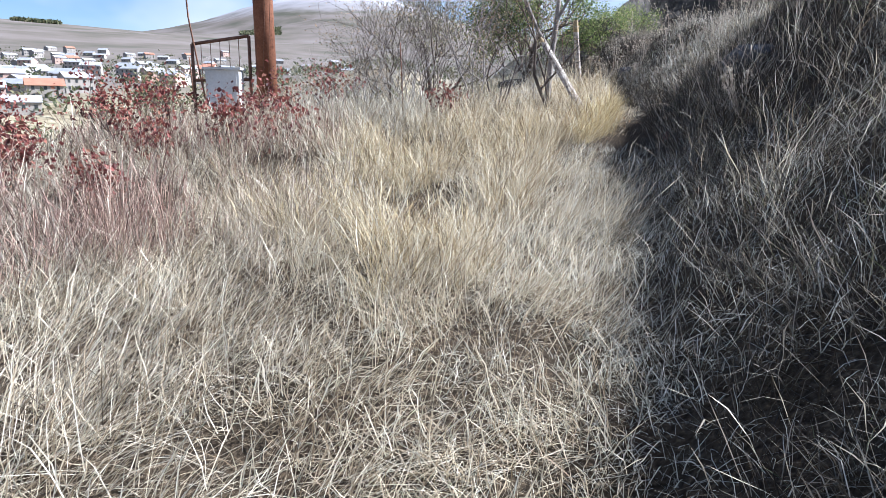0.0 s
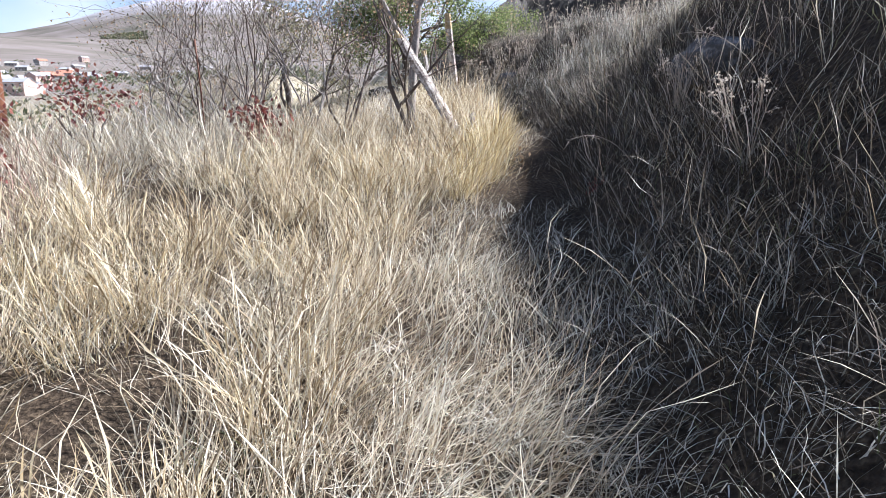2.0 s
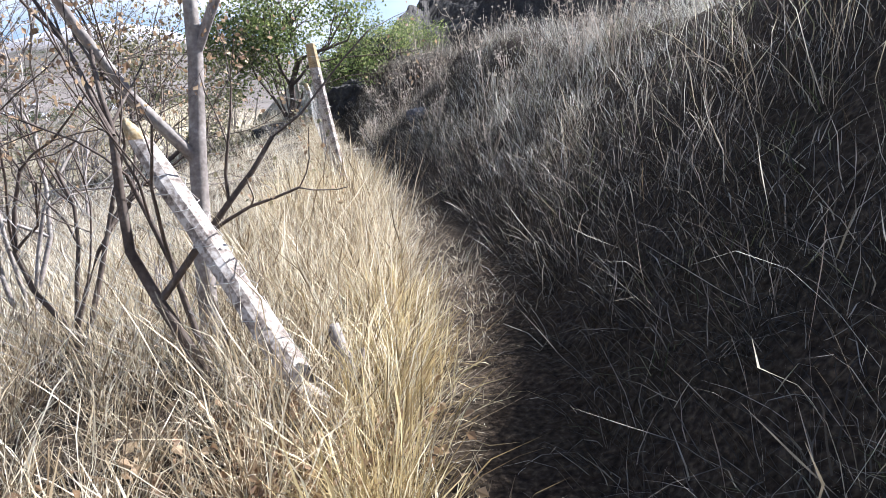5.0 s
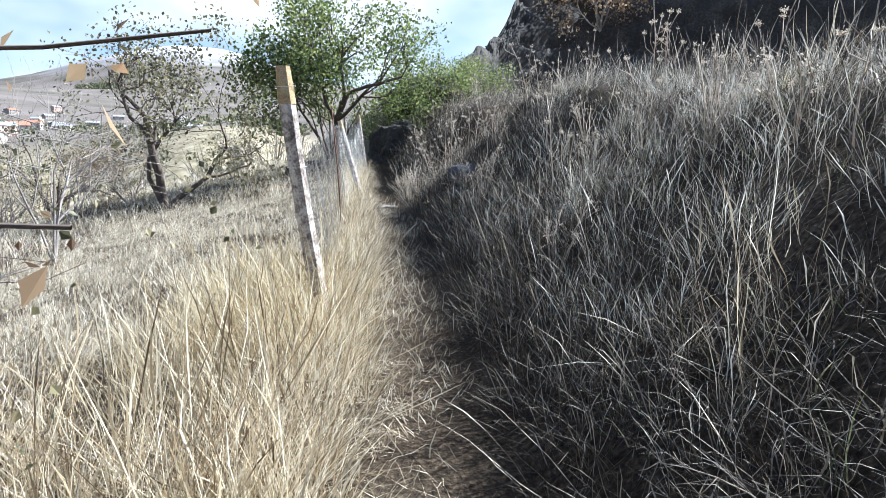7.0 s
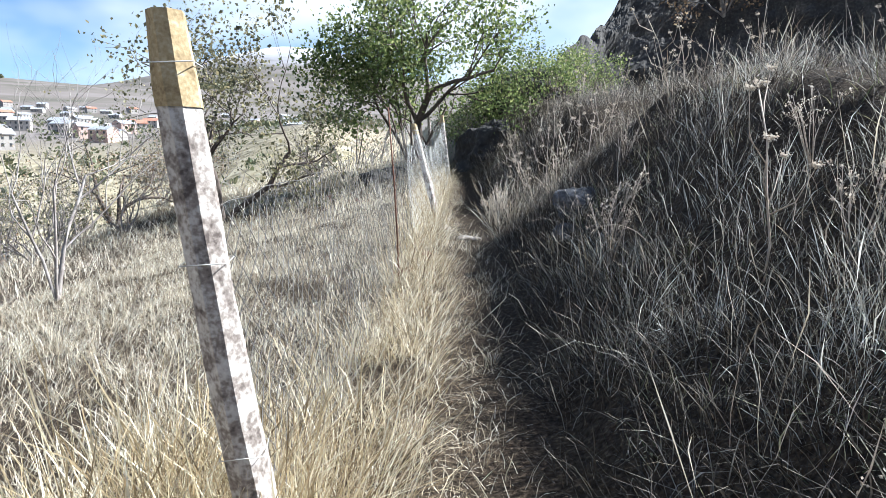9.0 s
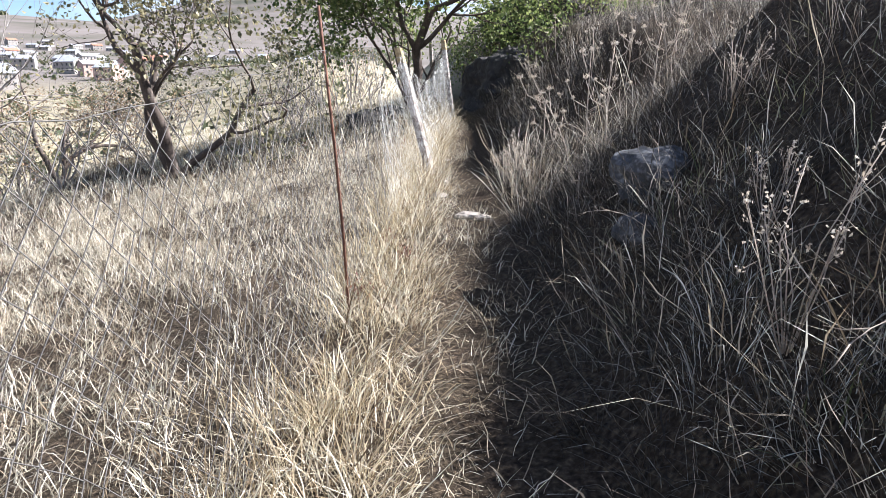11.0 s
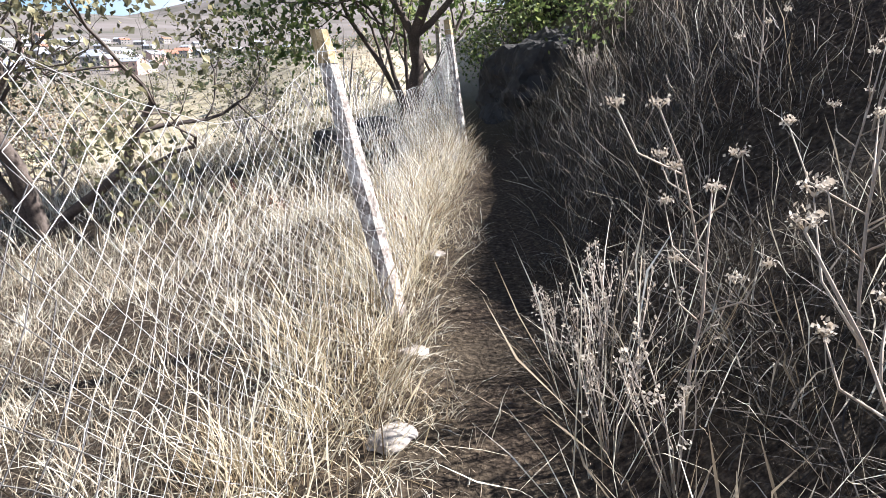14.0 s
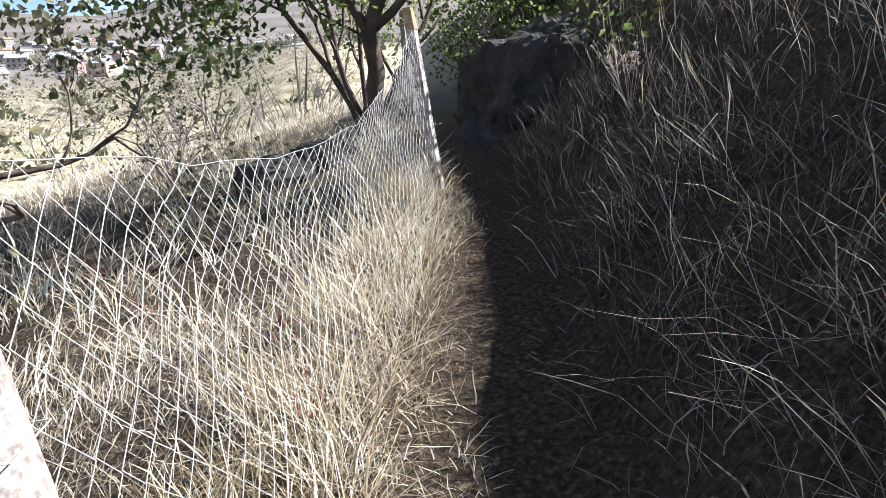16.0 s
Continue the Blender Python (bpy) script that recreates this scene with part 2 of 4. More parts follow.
GROUND = ground_material()
rng = np.random.default_rng(7)

# ---- the lie of the land ----
PY = np.array([-30, -5, 0, 1.7, 4.1, 5.55, 7.65, 9.5, 11.1, 12.6, 16.0, 18.3, 19.8, 22.0, 23.3, 28.0, 33.0, 45.0, 70.0])
PX = np.array([-2, -.4, 0.02, .23, .95, 1.45, 2.1, 2.78, 3.33, 3.6, 4.1, 4.42, 4.6, 4.75, 4.85, 5.45, 5.4, 5.0, 4.0])
PZ = np.array([-2.4, -.45, 0, .22, .44, .66, 1.06, 1.34, 1.50, 1.58, 1.63, 1.78, 1.86, 2.0, 2.07, 2.45, 2.9, 3.6, 4.0])
BY = np.array([-30, 0, 5, 7.5, 10, 12, 14.0, 16.6, 17.8, 21.2, 22.3, 23.5, 24.5, 28, 40])
BS = np.array([.84, .84, .80, .985, 1.05, .86, .82, .84, .98, .98, .72, .72, 1.06, 1.06, .95])


def smooth_interp(v, xs, ys):
    w = (-1.2, -0.6, 0.0, 0.6, 1.2)
    return sum(np.interp(v + d, xs, ys) for d in w) / len(w)


def path_x(y):
    return smooth_interp(y, PY, PX)


def path_z(y):
    return smooth_interp(y, PY, PZ)


def waves(x, y, s):
    return (np.sin(x * s + 1.3) * np.cos(y * s * 1.13 + .4) + .5 * np.sin(x * s * 2.3 + y * s * 1.7) + .3 * np.cos(x * s * 4.1 - y * s * 3.7 + 2)) / 1.8


def sstep(a, b, v):
    t = np.clip((v - a) / (b - a), 0, 1)
    return t * t * (3 - 2 * t)


def height(x, y):
    x, y = np.asarray(x, float), np.asarray(y, float)
    yc = np.clip(y, -30, 70)
    u = x - path_x(yc)
    z = path_z(yc)
    # downhill side: almost level by the path, then falling away to the valley
    v = np.maximum(-u - .3, 0)
    a = np.interp(yc, [0, 12, 18, 30], [.03, .05, .17, .20])
    left = -a * np.minimum(v, 7) - .32 * np.clip(v - 7, 0, 70) * sstep(0, 3, v - 7)
    # uphill side: a steep bank, easing to the hill
    w = np.maximum(u - .42, 0)
    s = np.interp(yc, BY, BS)
    cw = np.interp(yc, [4, 8.5, 11.5, 22.5, 24.8], [3.6, 2.9, 2.0, 2.0, 1.65])
    right = s * np.minimum(w, cw) + .09 * np.clip(w - cw, 0, 60)
    near = z + left + right + .05 * waves(x, y, 1.7) * sstep(.3, 1.5, np.abs(u)) + .025 * waves(x, y, 5.1)
    near = near - .05 * np.exp(-(u / .3) ** 2)
    # the far side of the valley and the mountains
    r = np.hypot(x, y)
    az = np.degrees(np.arctan2(x, y))
    far = np.interp(r, [0, 60, 110, 170, 280, 500, 900, 1500, 2400, 3300, 4200, 5000], [-10, -16, -24, -20, -2, 14, 40, 105, 205, 250, 330, 300])
    far = far + waves(x, y, .0016) * np.interp(r, [300, 2400], [2, 34]) + waves(x, y, .006) * np.interp(r, [150, 900, 3000], [.3, 2, 9])
    peak = np.exp(-((az + 7) / 12.0) ** 2) * np.interp(r, [2400, 3300, 4300, 5000], [0, 120, 330, 250])
    spur = np.exp(-((az + 4) / 8.5) ** 2) * np.interp(r, [120, 230, 420, 700], [0, 17, 12, 0])
    far = far + peak + spur
    k = sstep(22, 75, np.hypot(x - 5, y - 12) * np.where(u < 0, 1.0, .55))
    return near * (1 - k) + far * k


def hz(x, y):
    return float(height(x, y))


def fine_axis(lo, hi, step, end, grow=1.16):
    mid = list(np.arange(lo, hi, step))
    d, v, up = step, mid[-1], []
    while v < end:
        d *= grow
        v += d
        up.append(v)
    d, v, dn = step, mid[0], []
    while v > -end:
        d *= grow
        v -= d
        dn.append(v)
    return np.array(dn[::-1] + mid + up)


def mesh_from(name, verts, faces, mat, smooth=True):
    me = bpy.data.meshes.new(name)
    me.from_pydata([tuple(v) for v in verts], [], [tuple(f) for f in faces])
    me.materials.append(mat)
    if smooth:
        me.polygons.foreach_set("use_smooth", [True] * len(me.polygons))
    me.update()
    return me


gx, gy = fine_axis(-7.0, 9.0, .19, 3400, 1.09), fine_axis(-1.5, 33.0, .19, 4300, 1.09)
GX, GY = np.meshgrid(gx, gy)
GZ = height(GX, GY)
nx = len(gx)
gi = np.arange(len(gy) - 1)[:, None] * nx + np.arange(nx - 1)[None, :]
gf = np.stack([gi, gi + 1, gi + nx + 1, gi + nx], -1).reshape(-1, 4)
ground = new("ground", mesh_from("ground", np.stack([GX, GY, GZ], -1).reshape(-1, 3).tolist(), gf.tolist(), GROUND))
tagged(ground, "dry autumn hillside falling to a valley with bare hills beyond", "ground", kind="structure")


# ---- grass ----
def strips(name, base, heading, lean, bend, length, width, profile, mat, seed, flat=None):
    """Many curved tapering blades in one mesh: base points, heading, lean and bend in radians, length and width in metres."""
    g = np.random.default_rng(seed)
    n, k = len(base), len(profile)
    face = g.uniform(0, math.pi, n) if flat is None else heading + math.pi / 2
    side = np.stack([np.cos(face), np.sin(face), np.zeros(n)], -1)
    p = base.copy()
    out = np.cos(heading), np.sin(heading)
    levels = []
    for i, w in enumerate(profile):
        if i:
            th = lean + bend * (i / (k - 1)) ** 1.5
            step = length / (k - 1)
            p = p + np.stack([out[0] * np.sin(th) * step, out[1] * np.sin(th) * step, np.cos(th) * step], -1)
            p = p + g.normal(0, .13, (n, 3)) * np.minimum(step, .2)[:, None]
        if i == k - 1:
            levels.append(p[:, None, :])
        else:
            o = side * (width * w / 2)[:, None]
            levels.append(np.stack([p - o, p + o], 1))
    v = np.concatenate(levels, 1)
    per = 2 * (k - 1) + 1
    first = np.arange(n) * per
    loops = []
    for i in range(k - 2):
        loops.append(np.stack([first + 2 * i, first + 2 * i + 1, first + 2 * i + 3, first + 2 * i + 2], -1))
    loops.append(np.stack([first + per - 3, first + per - 2, first + per - 1], -1))
    loops = np.concatenate(loops, 1).ravel()
    sizes = np.tile(np.array([4] * (k - 2) + [3]), n)
    me = bpy.data.meshes.new(name)
    me.vertices.add(n * per)
    me.vertices.foreach_set("co", v.reshape(-1).astype(np.float32))
    me.loops.add(len(loops))
    me.loops.foreach_set("vertex_index", loops.astype(np.int32))
    me.polygons.add(len(sizes))
    me.polygons.foreach_set("loop_start", np.concatenate([[0], np.cumsum(sizes)[:-1]]).astype(np.int32))
    me.materials.append(mat)
    me.update(calc_edges=True)
    return me


BLADE, STALK = (1, .9, .65, 0), (.55, .5, .45, 1.5, 0)
# sunken gaps in the standing grass: x, y, radius
HOLLOWS = ((-.13, 5.75, .46), (-.3, 8.5, .5), (-1.5, 7.4, .5), (-.95, 6.5, .34), (-2.6, 6.2, .36), (.75, 9.3, .34), (.35, 7.6, .32), (-.9, 9.6, .46))


def in_hollow(x, y):
    out = np.zeros(len(x), bool)
    for hx, hy, r in HOLLOWS:
        out |= np.hypot(x - hx, (y - hy) * .8) < r * (1 + .25 * np.sin(np.arctan2(y - hy, x - hx) * 3))
    return out



def tufts(name, label, us, ys, per, length, mat, seed, lean=.25, spread=.06, bend=.7, width=.005, drift=None, stalk=.15, keep=None, category="grass", swirl=0.0):
    """Grass growing in tufts: us and ys are spans across and along the path, per is tufts to the square metre and blades to the tuft."""
    g = np.random.default_rng(seed)
    area = (us[1] - us[0]) * (ys[1] - ys[0])
    nt = int(area * per[0])
    y = g.uniform(*ys, nt)
    u = g.uniform(*us, nt)
    x = path_x(y) + u
    ok = waves(x * 1.0, y * 1.0, 2.6) + g.uniform(-.8, .8, nt) > -.42
    ok &= ~in_hollow(x, y) | (g.uniform(0, 1, nt) < .04)
    if keep is not None:
        ok &= keep(u, y)
    x, y = x[ok], y[ok]
    nt = len(x)
    size = g.uniform(.65, 1.2, nt) * (1 + .25 * waves(x, y, 1.1))
    lead = g.uniform(0, 2 * math.pi, nt)
    idx = np.repeat(np.arange(nt), per[1])
    n = len(idx)
    off = g.normal(0, spread, (n, 2))
    head = np.arctan2(off[:, 1], off[:, 0]) + g.normal(0, .5, n)
    if drift is not None:
        mixd = g.uniform(0, 1, n) < .6
        head = np.where(mixd, drift + g.normal(0, .6, n), head)
    else:
        mixd = g.uniform(0, 1, n) < .35
        head = np.where(mixd, lead[idx] + g.normal(0, .4, n), head)
    bx, by = x[idx] + off[:, 0], y[idx] + off[:, 1]
    if swirl:
        combed = 2.6 * waves(bx, by, .9) + 1.4 * waves(by, bx, 2.3) + g.normal(0, .55, n)
        head = np.where(g.uniform(0, 1, n) < swirl, combed, head)
    base = np.stack([bx, by, height(bx, by) - .015], -1)
    ln = g.uniform(*length, n) * size[idx]
    le = np.abs(g.normal(lean, lean * .6, n))
    le = np.where(g.uniform(0, 1, n) < .14, g.uniform(.8, 1.4, n), le)
    be = np.abs(g.normal(bend, bend * .5, n))
    st = g.uniform(0, 1, n) < stalk
    wd = width * g.uniform(.6, 1.3, n)
    made = []
    a = ~st
    root = new(name, strips(name, base[a], head[a], le[a], be[a], ln[a], wd[a], BLADE, mat, seed + 1))
    tagged(root, label, category, kind="stuff")
    if st.any():
        s = st
        top = new(name + "_seed_stalks", strips(name, base[s], head[s], le[s] * .6, be[s] * .6, ln[s] * 1.3, wd[s] * .9, STALK, mat, seed + 2))
        tagged(top, label.replace("grass", "grass seed stalks", 1), category, kind="stuff")
    return root


# beaten mat where the walk starts
tufts("flattened_dry_grass", "pale flattened dry grass matted beside the path", (-4.0, .3), (-.5, 7.0), (118, 19), (.22, .48), HAY, 11, lean=1.12, spread=.09, bend=.45, width=.0046, stalk=.03, swirl=.75)
tufts("flattened_grass_beyond", "pale flattened dry grass on level ground", (-7, -3.8), (-.5, 7.2), (40, 14), (.25, .5), PALE, 12, lean=.7, spread=.1, bend=.6, width=.006)
# tall golden stand on the level side
tufts("tall_golden_grass", "tall golden dry grass standing thick beside the path", (-2.9, -.42), (3.4, 15), (62, 22), (.22, .46), GOLD, 13, lean=.35, spread=.045, bend=.7, width=.0050, stalk=.22, swirl=.35,
      keep=lambda u, y: ((y > 6.6 + .5 * np.sin(u * 3)) | ((u > -1.15) & (y > 4.3 + .4 * np.sin(u * 9)))) & ((u < -.72) | (y > 8)))
tufts("tall_straw_grass", "tall straw-coloured grass leaning in the wind", (-7, -2.7), (7.0, 15), (42, 20), (.25, .5), STRAW, 14, lean=.4, spread=.07, bend=.6, width=.006, stalk=.2)
# trodden path
tufts("short_path_grass", "short trodden greenish grass on the path", (-.6, .55), (-.5, 8.0), (150, 15), (.07, .19), MATTED, 15, lean=.9, spread=.06, bend=.5, width=.0045, stalk=0)
tufts("trodden_straw", "short trodden straw grass on the path", (-.5, .25), (9.0, 30), (110, 14), (.06, .19), HAY, 16, lean=1.1, spread=.06, bend=.4, width=.0045, stalk=0,
      keep=lambda u, y: u < np.interp(y, [10, 11, 21.5, 23.5], [-.05, .28, .2, -.15]) + .1 * np.sin(y * 2.3))
# pasture beyond the fence
tufts("short_pasture_grass", "short pale dry pasture grass on the slope", (-6, -.75), (15, 27), (72, 16), (.10, .27), HAY, 17, lean=.45, spread=.09, bend=.7, width=.0042, stalk=.12, swirl=.3)
tufts("far_pasture_grass", "pale dry pasture grass farther down the slope", (-13, -.6), (26.5, 44), (16, 9), (.2, .45), HAY, 18, lean=.4, spread=.14, bend=.6, width=.010, stalk=.1)
tufts("slope_grass", "dry grass thinning towards the drop", (-15, -6), (8, 27), (18, 10), (.25, .55), PALE, 19, lean=.4, spread=.14, bend=.6, width=.010, stalk=.1)
# strip along the wire
tufts("fence_line_grass", "golden tussock grass along the wire fence", (-1.0, -.34), (11, 31), (46, 22), (.2, .50), GOLD, 20, lean=.32, spread=.05, bend=.9, width=.0045, stalk=.18)
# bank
tufts("bank_grass", "grey-brown dry grass covering the steep bank", (.5, 4.6), (-.5, 31), (38, 17), (.12, .34), SHADED_BANK, 21, lean=.42, spread=.075, bend=.7, width=.0052, stalk=.05, swirl=.3,
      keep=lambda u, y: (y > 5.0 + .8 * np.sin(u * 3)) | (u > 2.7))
tufts("bank_edge_grass", "coarse grass hanging over the path's upper edge", (.36, 1.3), (-.5, 31), (34, 20), (.15, .42), SHADED_BANK, 22, lean=.55, spread=.06, bend=.9, width=.005, drift=math.pi, stalk=.1, keep=lambda u, y: (y > 7.5) | (u > .8))
tufts("bank_green_grass", "greenish undergrowth on the bank", (.55, 2.6), (.5, 20), (9, 12), (.1, .26), GREENISH, 23, lean=.6, spread=.07, bend=.6, width=.006, stalk=0)
tufts("upper_bank_grass", "dry grass on the hill above the bank", (4.4, 11), (-.5, 34), (8, 13), (.35, .7), SHADED_BANK, 24, lean=.3, spread=.12, bend=.6, width=.010, stalk=.2)
tufts("matted_bank_grass", "short matted grey grass at the foot of the bank", (.3, 2.9), (-.5, 7), (105, 18), (.12, .30), MATTED, 25, lean=.95, spread=.09, bend=.8, width=.0042, stalk=0, swirl=.6, keep=lambda u, y: y < 6.0 + .8 * np.sin(u * 3))
tufts("twiggy_bank_grass", "brittle twiggy dry stems over the bank", (.5, 3.8), (-.5, 30), (9, 9), (.15, .5), GREY_STEM, 26, lean=.6, spread=.12, bend=.15, width=.0034, stalk=.3)
# Same shade-darkened ramp, here deepening the gaps in the golden stand.
tufts("dark_undergrowth", "brown dead undergrowth among the golden grass", (-5, -.6), (2.5, 14), (8, 26), (.2, .46), SHADED_BANK, 27, lean=.5, spread=.10, bend=.7, width=.004, stalk=0)
tufts("path_edge_tussocks", "bright straw tussocks overhanging the path", (-.62, -.3), (6, 30), (34, 20), (.15, .4), GOLD, 28, lean=.5, spread=.05, bend=1.2, width=.004, drift=0.2, stalk=.1)
tufts("tall_bank_stalks", "tall pale sunlit stalks on the bank", (.5, 1.1), (20.8, 23.4), (8, 9), (.3, .55), STRAW, 29, lean=.22, spread=.07, bend=.5, width=.0045, stalk=.4)
tufts("leaning_post_tussock", "high golden tussock round the fallen post", (-1.0, -.42), (9.2, 10.4), (95, 20), (.48, .74), GOLD, 30, lean=.22, spread=.06, bend=.8, width=.0045, stalk=.2)
tufts("green_weed_patch", "small green weeds in a hollow of the straw", (-1.5, -.7), (4.2, 6.4), (16, 14), (.08, .2), GREENISH, 31, lean=.6, spread=.06, bend=.6, width=.007, stalk=0)
tufts("brown_weed_clump", "upright brown weeds standing out of the straw", (-3.2, -2.2), (4.4, 6.0), (22, 18), (.3, .6), GREY_STEM, 32, lean=.2, spread=.07, bend=.3, width=.004, stalk=.4)
tufts("pale_bank_stems", "tall pale brittle grass stems rising over the bank", (.75, 4.0), (-.5, 30), (3.2, 5), (.3, .6), STRAW, 33, lean=.26, spread=.08, bend=.4, width=.0036, stalk=.6)
tufts("arching_bank_stems", "pale grass stems arching over the path", (.55, 1.2), (3, 27), (5, 6), (.3, .6), STRAW, 34, lean=.5, spread=.05, bend=1.5, width=.0034, drift=math.pi, stalk=.5)
tufts("high_golden_stand", "tall golden grass stand between leaning post and fence", (-1.3, -.42), (10.8, 12.8), (50, 18), (.42, .74), GOLD, 35, lean=.16, spread=.07, bend=.5, width=.0042, stalk=.35)




def clumps(name, label, spots, per, length, mat, seed, radius=.16, lean=.2, bend=.6, width=.006, stalk=.3, category="grass"):
    """Dense standing clumps: spots are (x, y, size); each clump's blades fan out from its foot."""
    g = np.random.default_rng(seed)
    xs, ys, sz = (np.array(c, float) for c in zip(*spots))
    clear = ~in_hollow(xs, ys)
    xs, ys, sz = xs[clear], ys[clear], sz[clear]
    idx = np.repeat(np.arange(len(xs)), per)
    n = len(idx)
    off = g.normal(0, 1, (n, 2)) * (radius * sz[idx] * .6)[:, None]
    bx, by = xs[idx] + off[:, 0], ys[idx] + off[:, 1]
    head = np.arctan2(off[:, 1], off[:, 0]) + g.normal(0, .7, n)
    base = np.stack([bx, by, height(bx, by) - .02], -1)
    ln = g.uniform(*length, n) * sz[idx] * g.uniform(.8, 1.15, len(xs))[idx]
    le, be = np.abs(g.normal(lean, lean * .6, n)), np.abs(g.normal(bend, bend * .6, n))
    le = np.where(g.uniform(0, 1, n) < .18, g.uniform(.7, 1.4, n), le)
    wd = width * g.uniform(.6, 1.3, n)
    st = g.uniform(0, 1, n) < stalk
    for tag, k, prof, lab in (("", ~st, BLADE, label), ("_seed_stalks", st, STALK, label.replace("grass", "grass seed stalks", 1))):
        if k.any():
            tagged(new(name + tag, strips(name, base[k], head[k], le[k], be[k], ln[k] * (1.25 if tag else 1), wd[k], prof, mat, seed + 1)), lab, category, kind="stuff")


def spread_spots(n, us, ys, sizes, seed, keep=None):
    g = np.random.default_rng(seed)
    out = []
    while len(out) < n:
        y, u = g.uniform(*ys), g.uniform(*us)
        if keep is None or keep(u, y):
            out.append((float(path_x(y)) + u, y, g.uniform(*sizes)))
    return out


tufts("broken_straw_litter", "broken dry straw lying across the standing grass", (-3.6, -.45), (3.6, 15), (42, 7), (.25, .5), STRAW, 61, lean=.85, spread=.12, bend=.25, width=.0036, stalk=.15)
tufts("pale_trodden_stalks", "pale broken grass stalks on the matted bank", (.5, 3.2), (-.5, 6.6), (9, 8), (.25, .5), STRAW, 62, lean=.7, spread=.1, bend=.5, width=.0034, stalk=.4)
clumps("standing_straw_clump", "standing clumps of straw grass with shaded hollows between", spread_spots(78, (-3.6, -.8), (3.6, 9.5), (.75, 1.25), 41, lambda u, y: y > 3.4 + 1.3 * abs(u + 1.2) or y > 5.6),
       120, (.22, .46), SUN_STRAW, 51, radius=.17, lean=.24, bend=.5, width=.0054, stalk=.35)
clumps("post_foot_clump", "tall straw grass round the foot of the fence posts", spread_spots(46, (-1.5, -.5), (13.9, 16.2), (.8, 1.25), 42),
       110, (.36, .62), SUN_STRAW, 52, radius=.17, lean=.2, bend=.45, width=.004, stalk=.4)
clumps("wire_foot_clump", "golden grass clumps growing through the wire", spread_spots(52, (-.95, -.45), (17.5, 29.5), (.7, 1.15), 43),
       80, (.18, .40), SUN_STRAW, 53, radius=.14, lean=.25, bend=.5, width=.004, stalk=.35)
clumps("yellowed_edge_grass", "yellowed upright grass along the sunlit edge of the path", spread_spots(40, (-.6, -.3), (8.2, 11.2), (.7, 1.1), 48),
       90, (.25, .48), YELLOWED, 59, radius=.11, lean=.14, bend=.5, width=.0042, stalk=.3)
clumps("sunlit_weed_stalks", "stiff pale dead weed stalks leaning out of the bank", [(5.16, 21.5, .9), (5.24, 21.9, 1.0), (5.22, 22.4, 1.0), (5.3, 22.8, .9), (5.3, 18.1, .6), (5.2, 18.8, .6)],
       26, (.38, .7), HAY, 60, radius=.16, lean=.38, bend=.25, width=.0055, stalk=.45, category="weed")
clumps("russet_weed_patch", "russet and pink dried weeds below the red shrubs", spread_spots(120, (-7, -3.3), (2.2, 9.8), (.6, 1.2), 44),
       70, (.25, .55), RUSSET, 54, radius=.2, lean=.25, bend=.3, width=.0055, stalk=.4, category="weed")
clumps("brown_standing_weed", "brown upright weeds standing in the flattened straw", [(-2.15, 4.55, 1.1), (-2.35, 4.8, 1.2), (-1.95, 4.9, 1.0), (-2.6, 5.2, 1.1), (-2.3, 5.3, 1.1)],
       110, (.3, .6), RUSSET, 55, radius=.16, lean=.14, bend=.2, width=.0045, stalk=.5, category="weed")
clumps("bank_standing_grass", "tall thin pale grass stems standing out of the dark bank", spread_spots(85, (.75, 3.4), (2.0, 12.5), (.7, 1.2), 45),
       9, (.4, .75), STRAW, 56, radius=.1, lean=.16, bend=.35, width=.0042, stalk=.5)
clumps("bank_top_tussock", "grey-green tussock grass crowning the bank", spread_spots(105, (.75, 3.6), (11.8, 19.2), (.7, 1.2), 46),
       52, (.16, .38), MATTED, 57, radius=.17, lean=.25, bend=.4, width=.0036, stalk=.4)
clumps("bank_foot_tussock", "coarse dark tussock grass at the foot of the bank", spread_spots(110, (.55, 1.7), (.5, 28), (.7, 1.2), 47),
       60, (.15, .32), SHADED_BANK, 58, radius=.16, lean=.35, bend=.6, width=.0042, stalk=.1)


# ---- building blocks ----
def tube(pts, radii, sides=6, cap=True):
    """A round bar through points, as verts and faces."""
    pts = [Vector(p) for p in pts]
    verts, faces = [], []
    for i, p in enumerate(pts):
        d = (pts[min(i + 1, len(pts) - 1)] - pts[max(i - 1, 0)])
        d = d.normalized() if d.length > 1e-9 else Vector((0, 0, 1))
        a = d.cross(Vector((0, 0, 1)) if abs(d.z) < .9 else Vector((1, 0, 0))).normalized()
        b = d.cross(a)
        for j in range(sides):
            t = 2 * math.pi * j / sides
            verts.append(p + (a * math.cos(t) + b * math.sin(t)) * radii[i])
    for i in range(len(pts) - 1):
        for j in range(sides):
            k = (j + 1) % sides
            faces.append((i * sides + j, i * sides + k, (i + 1) * sides + k, (i + 1) * sides + j))
    if cap:
        faces.append(tuple(range(sides - 1, -1, -1)))
        faces.append(tuple((len(pts) - 1) * sides + j for j in range(sides)))
    return verts, faces


def joined(pieces):
    verts, faces = [], []
    for v, f in pieces:
        o = len(verts)
        verts += list(v)
        faces += [tuple(i + o for i in q) for q in f]
    return verts, faces


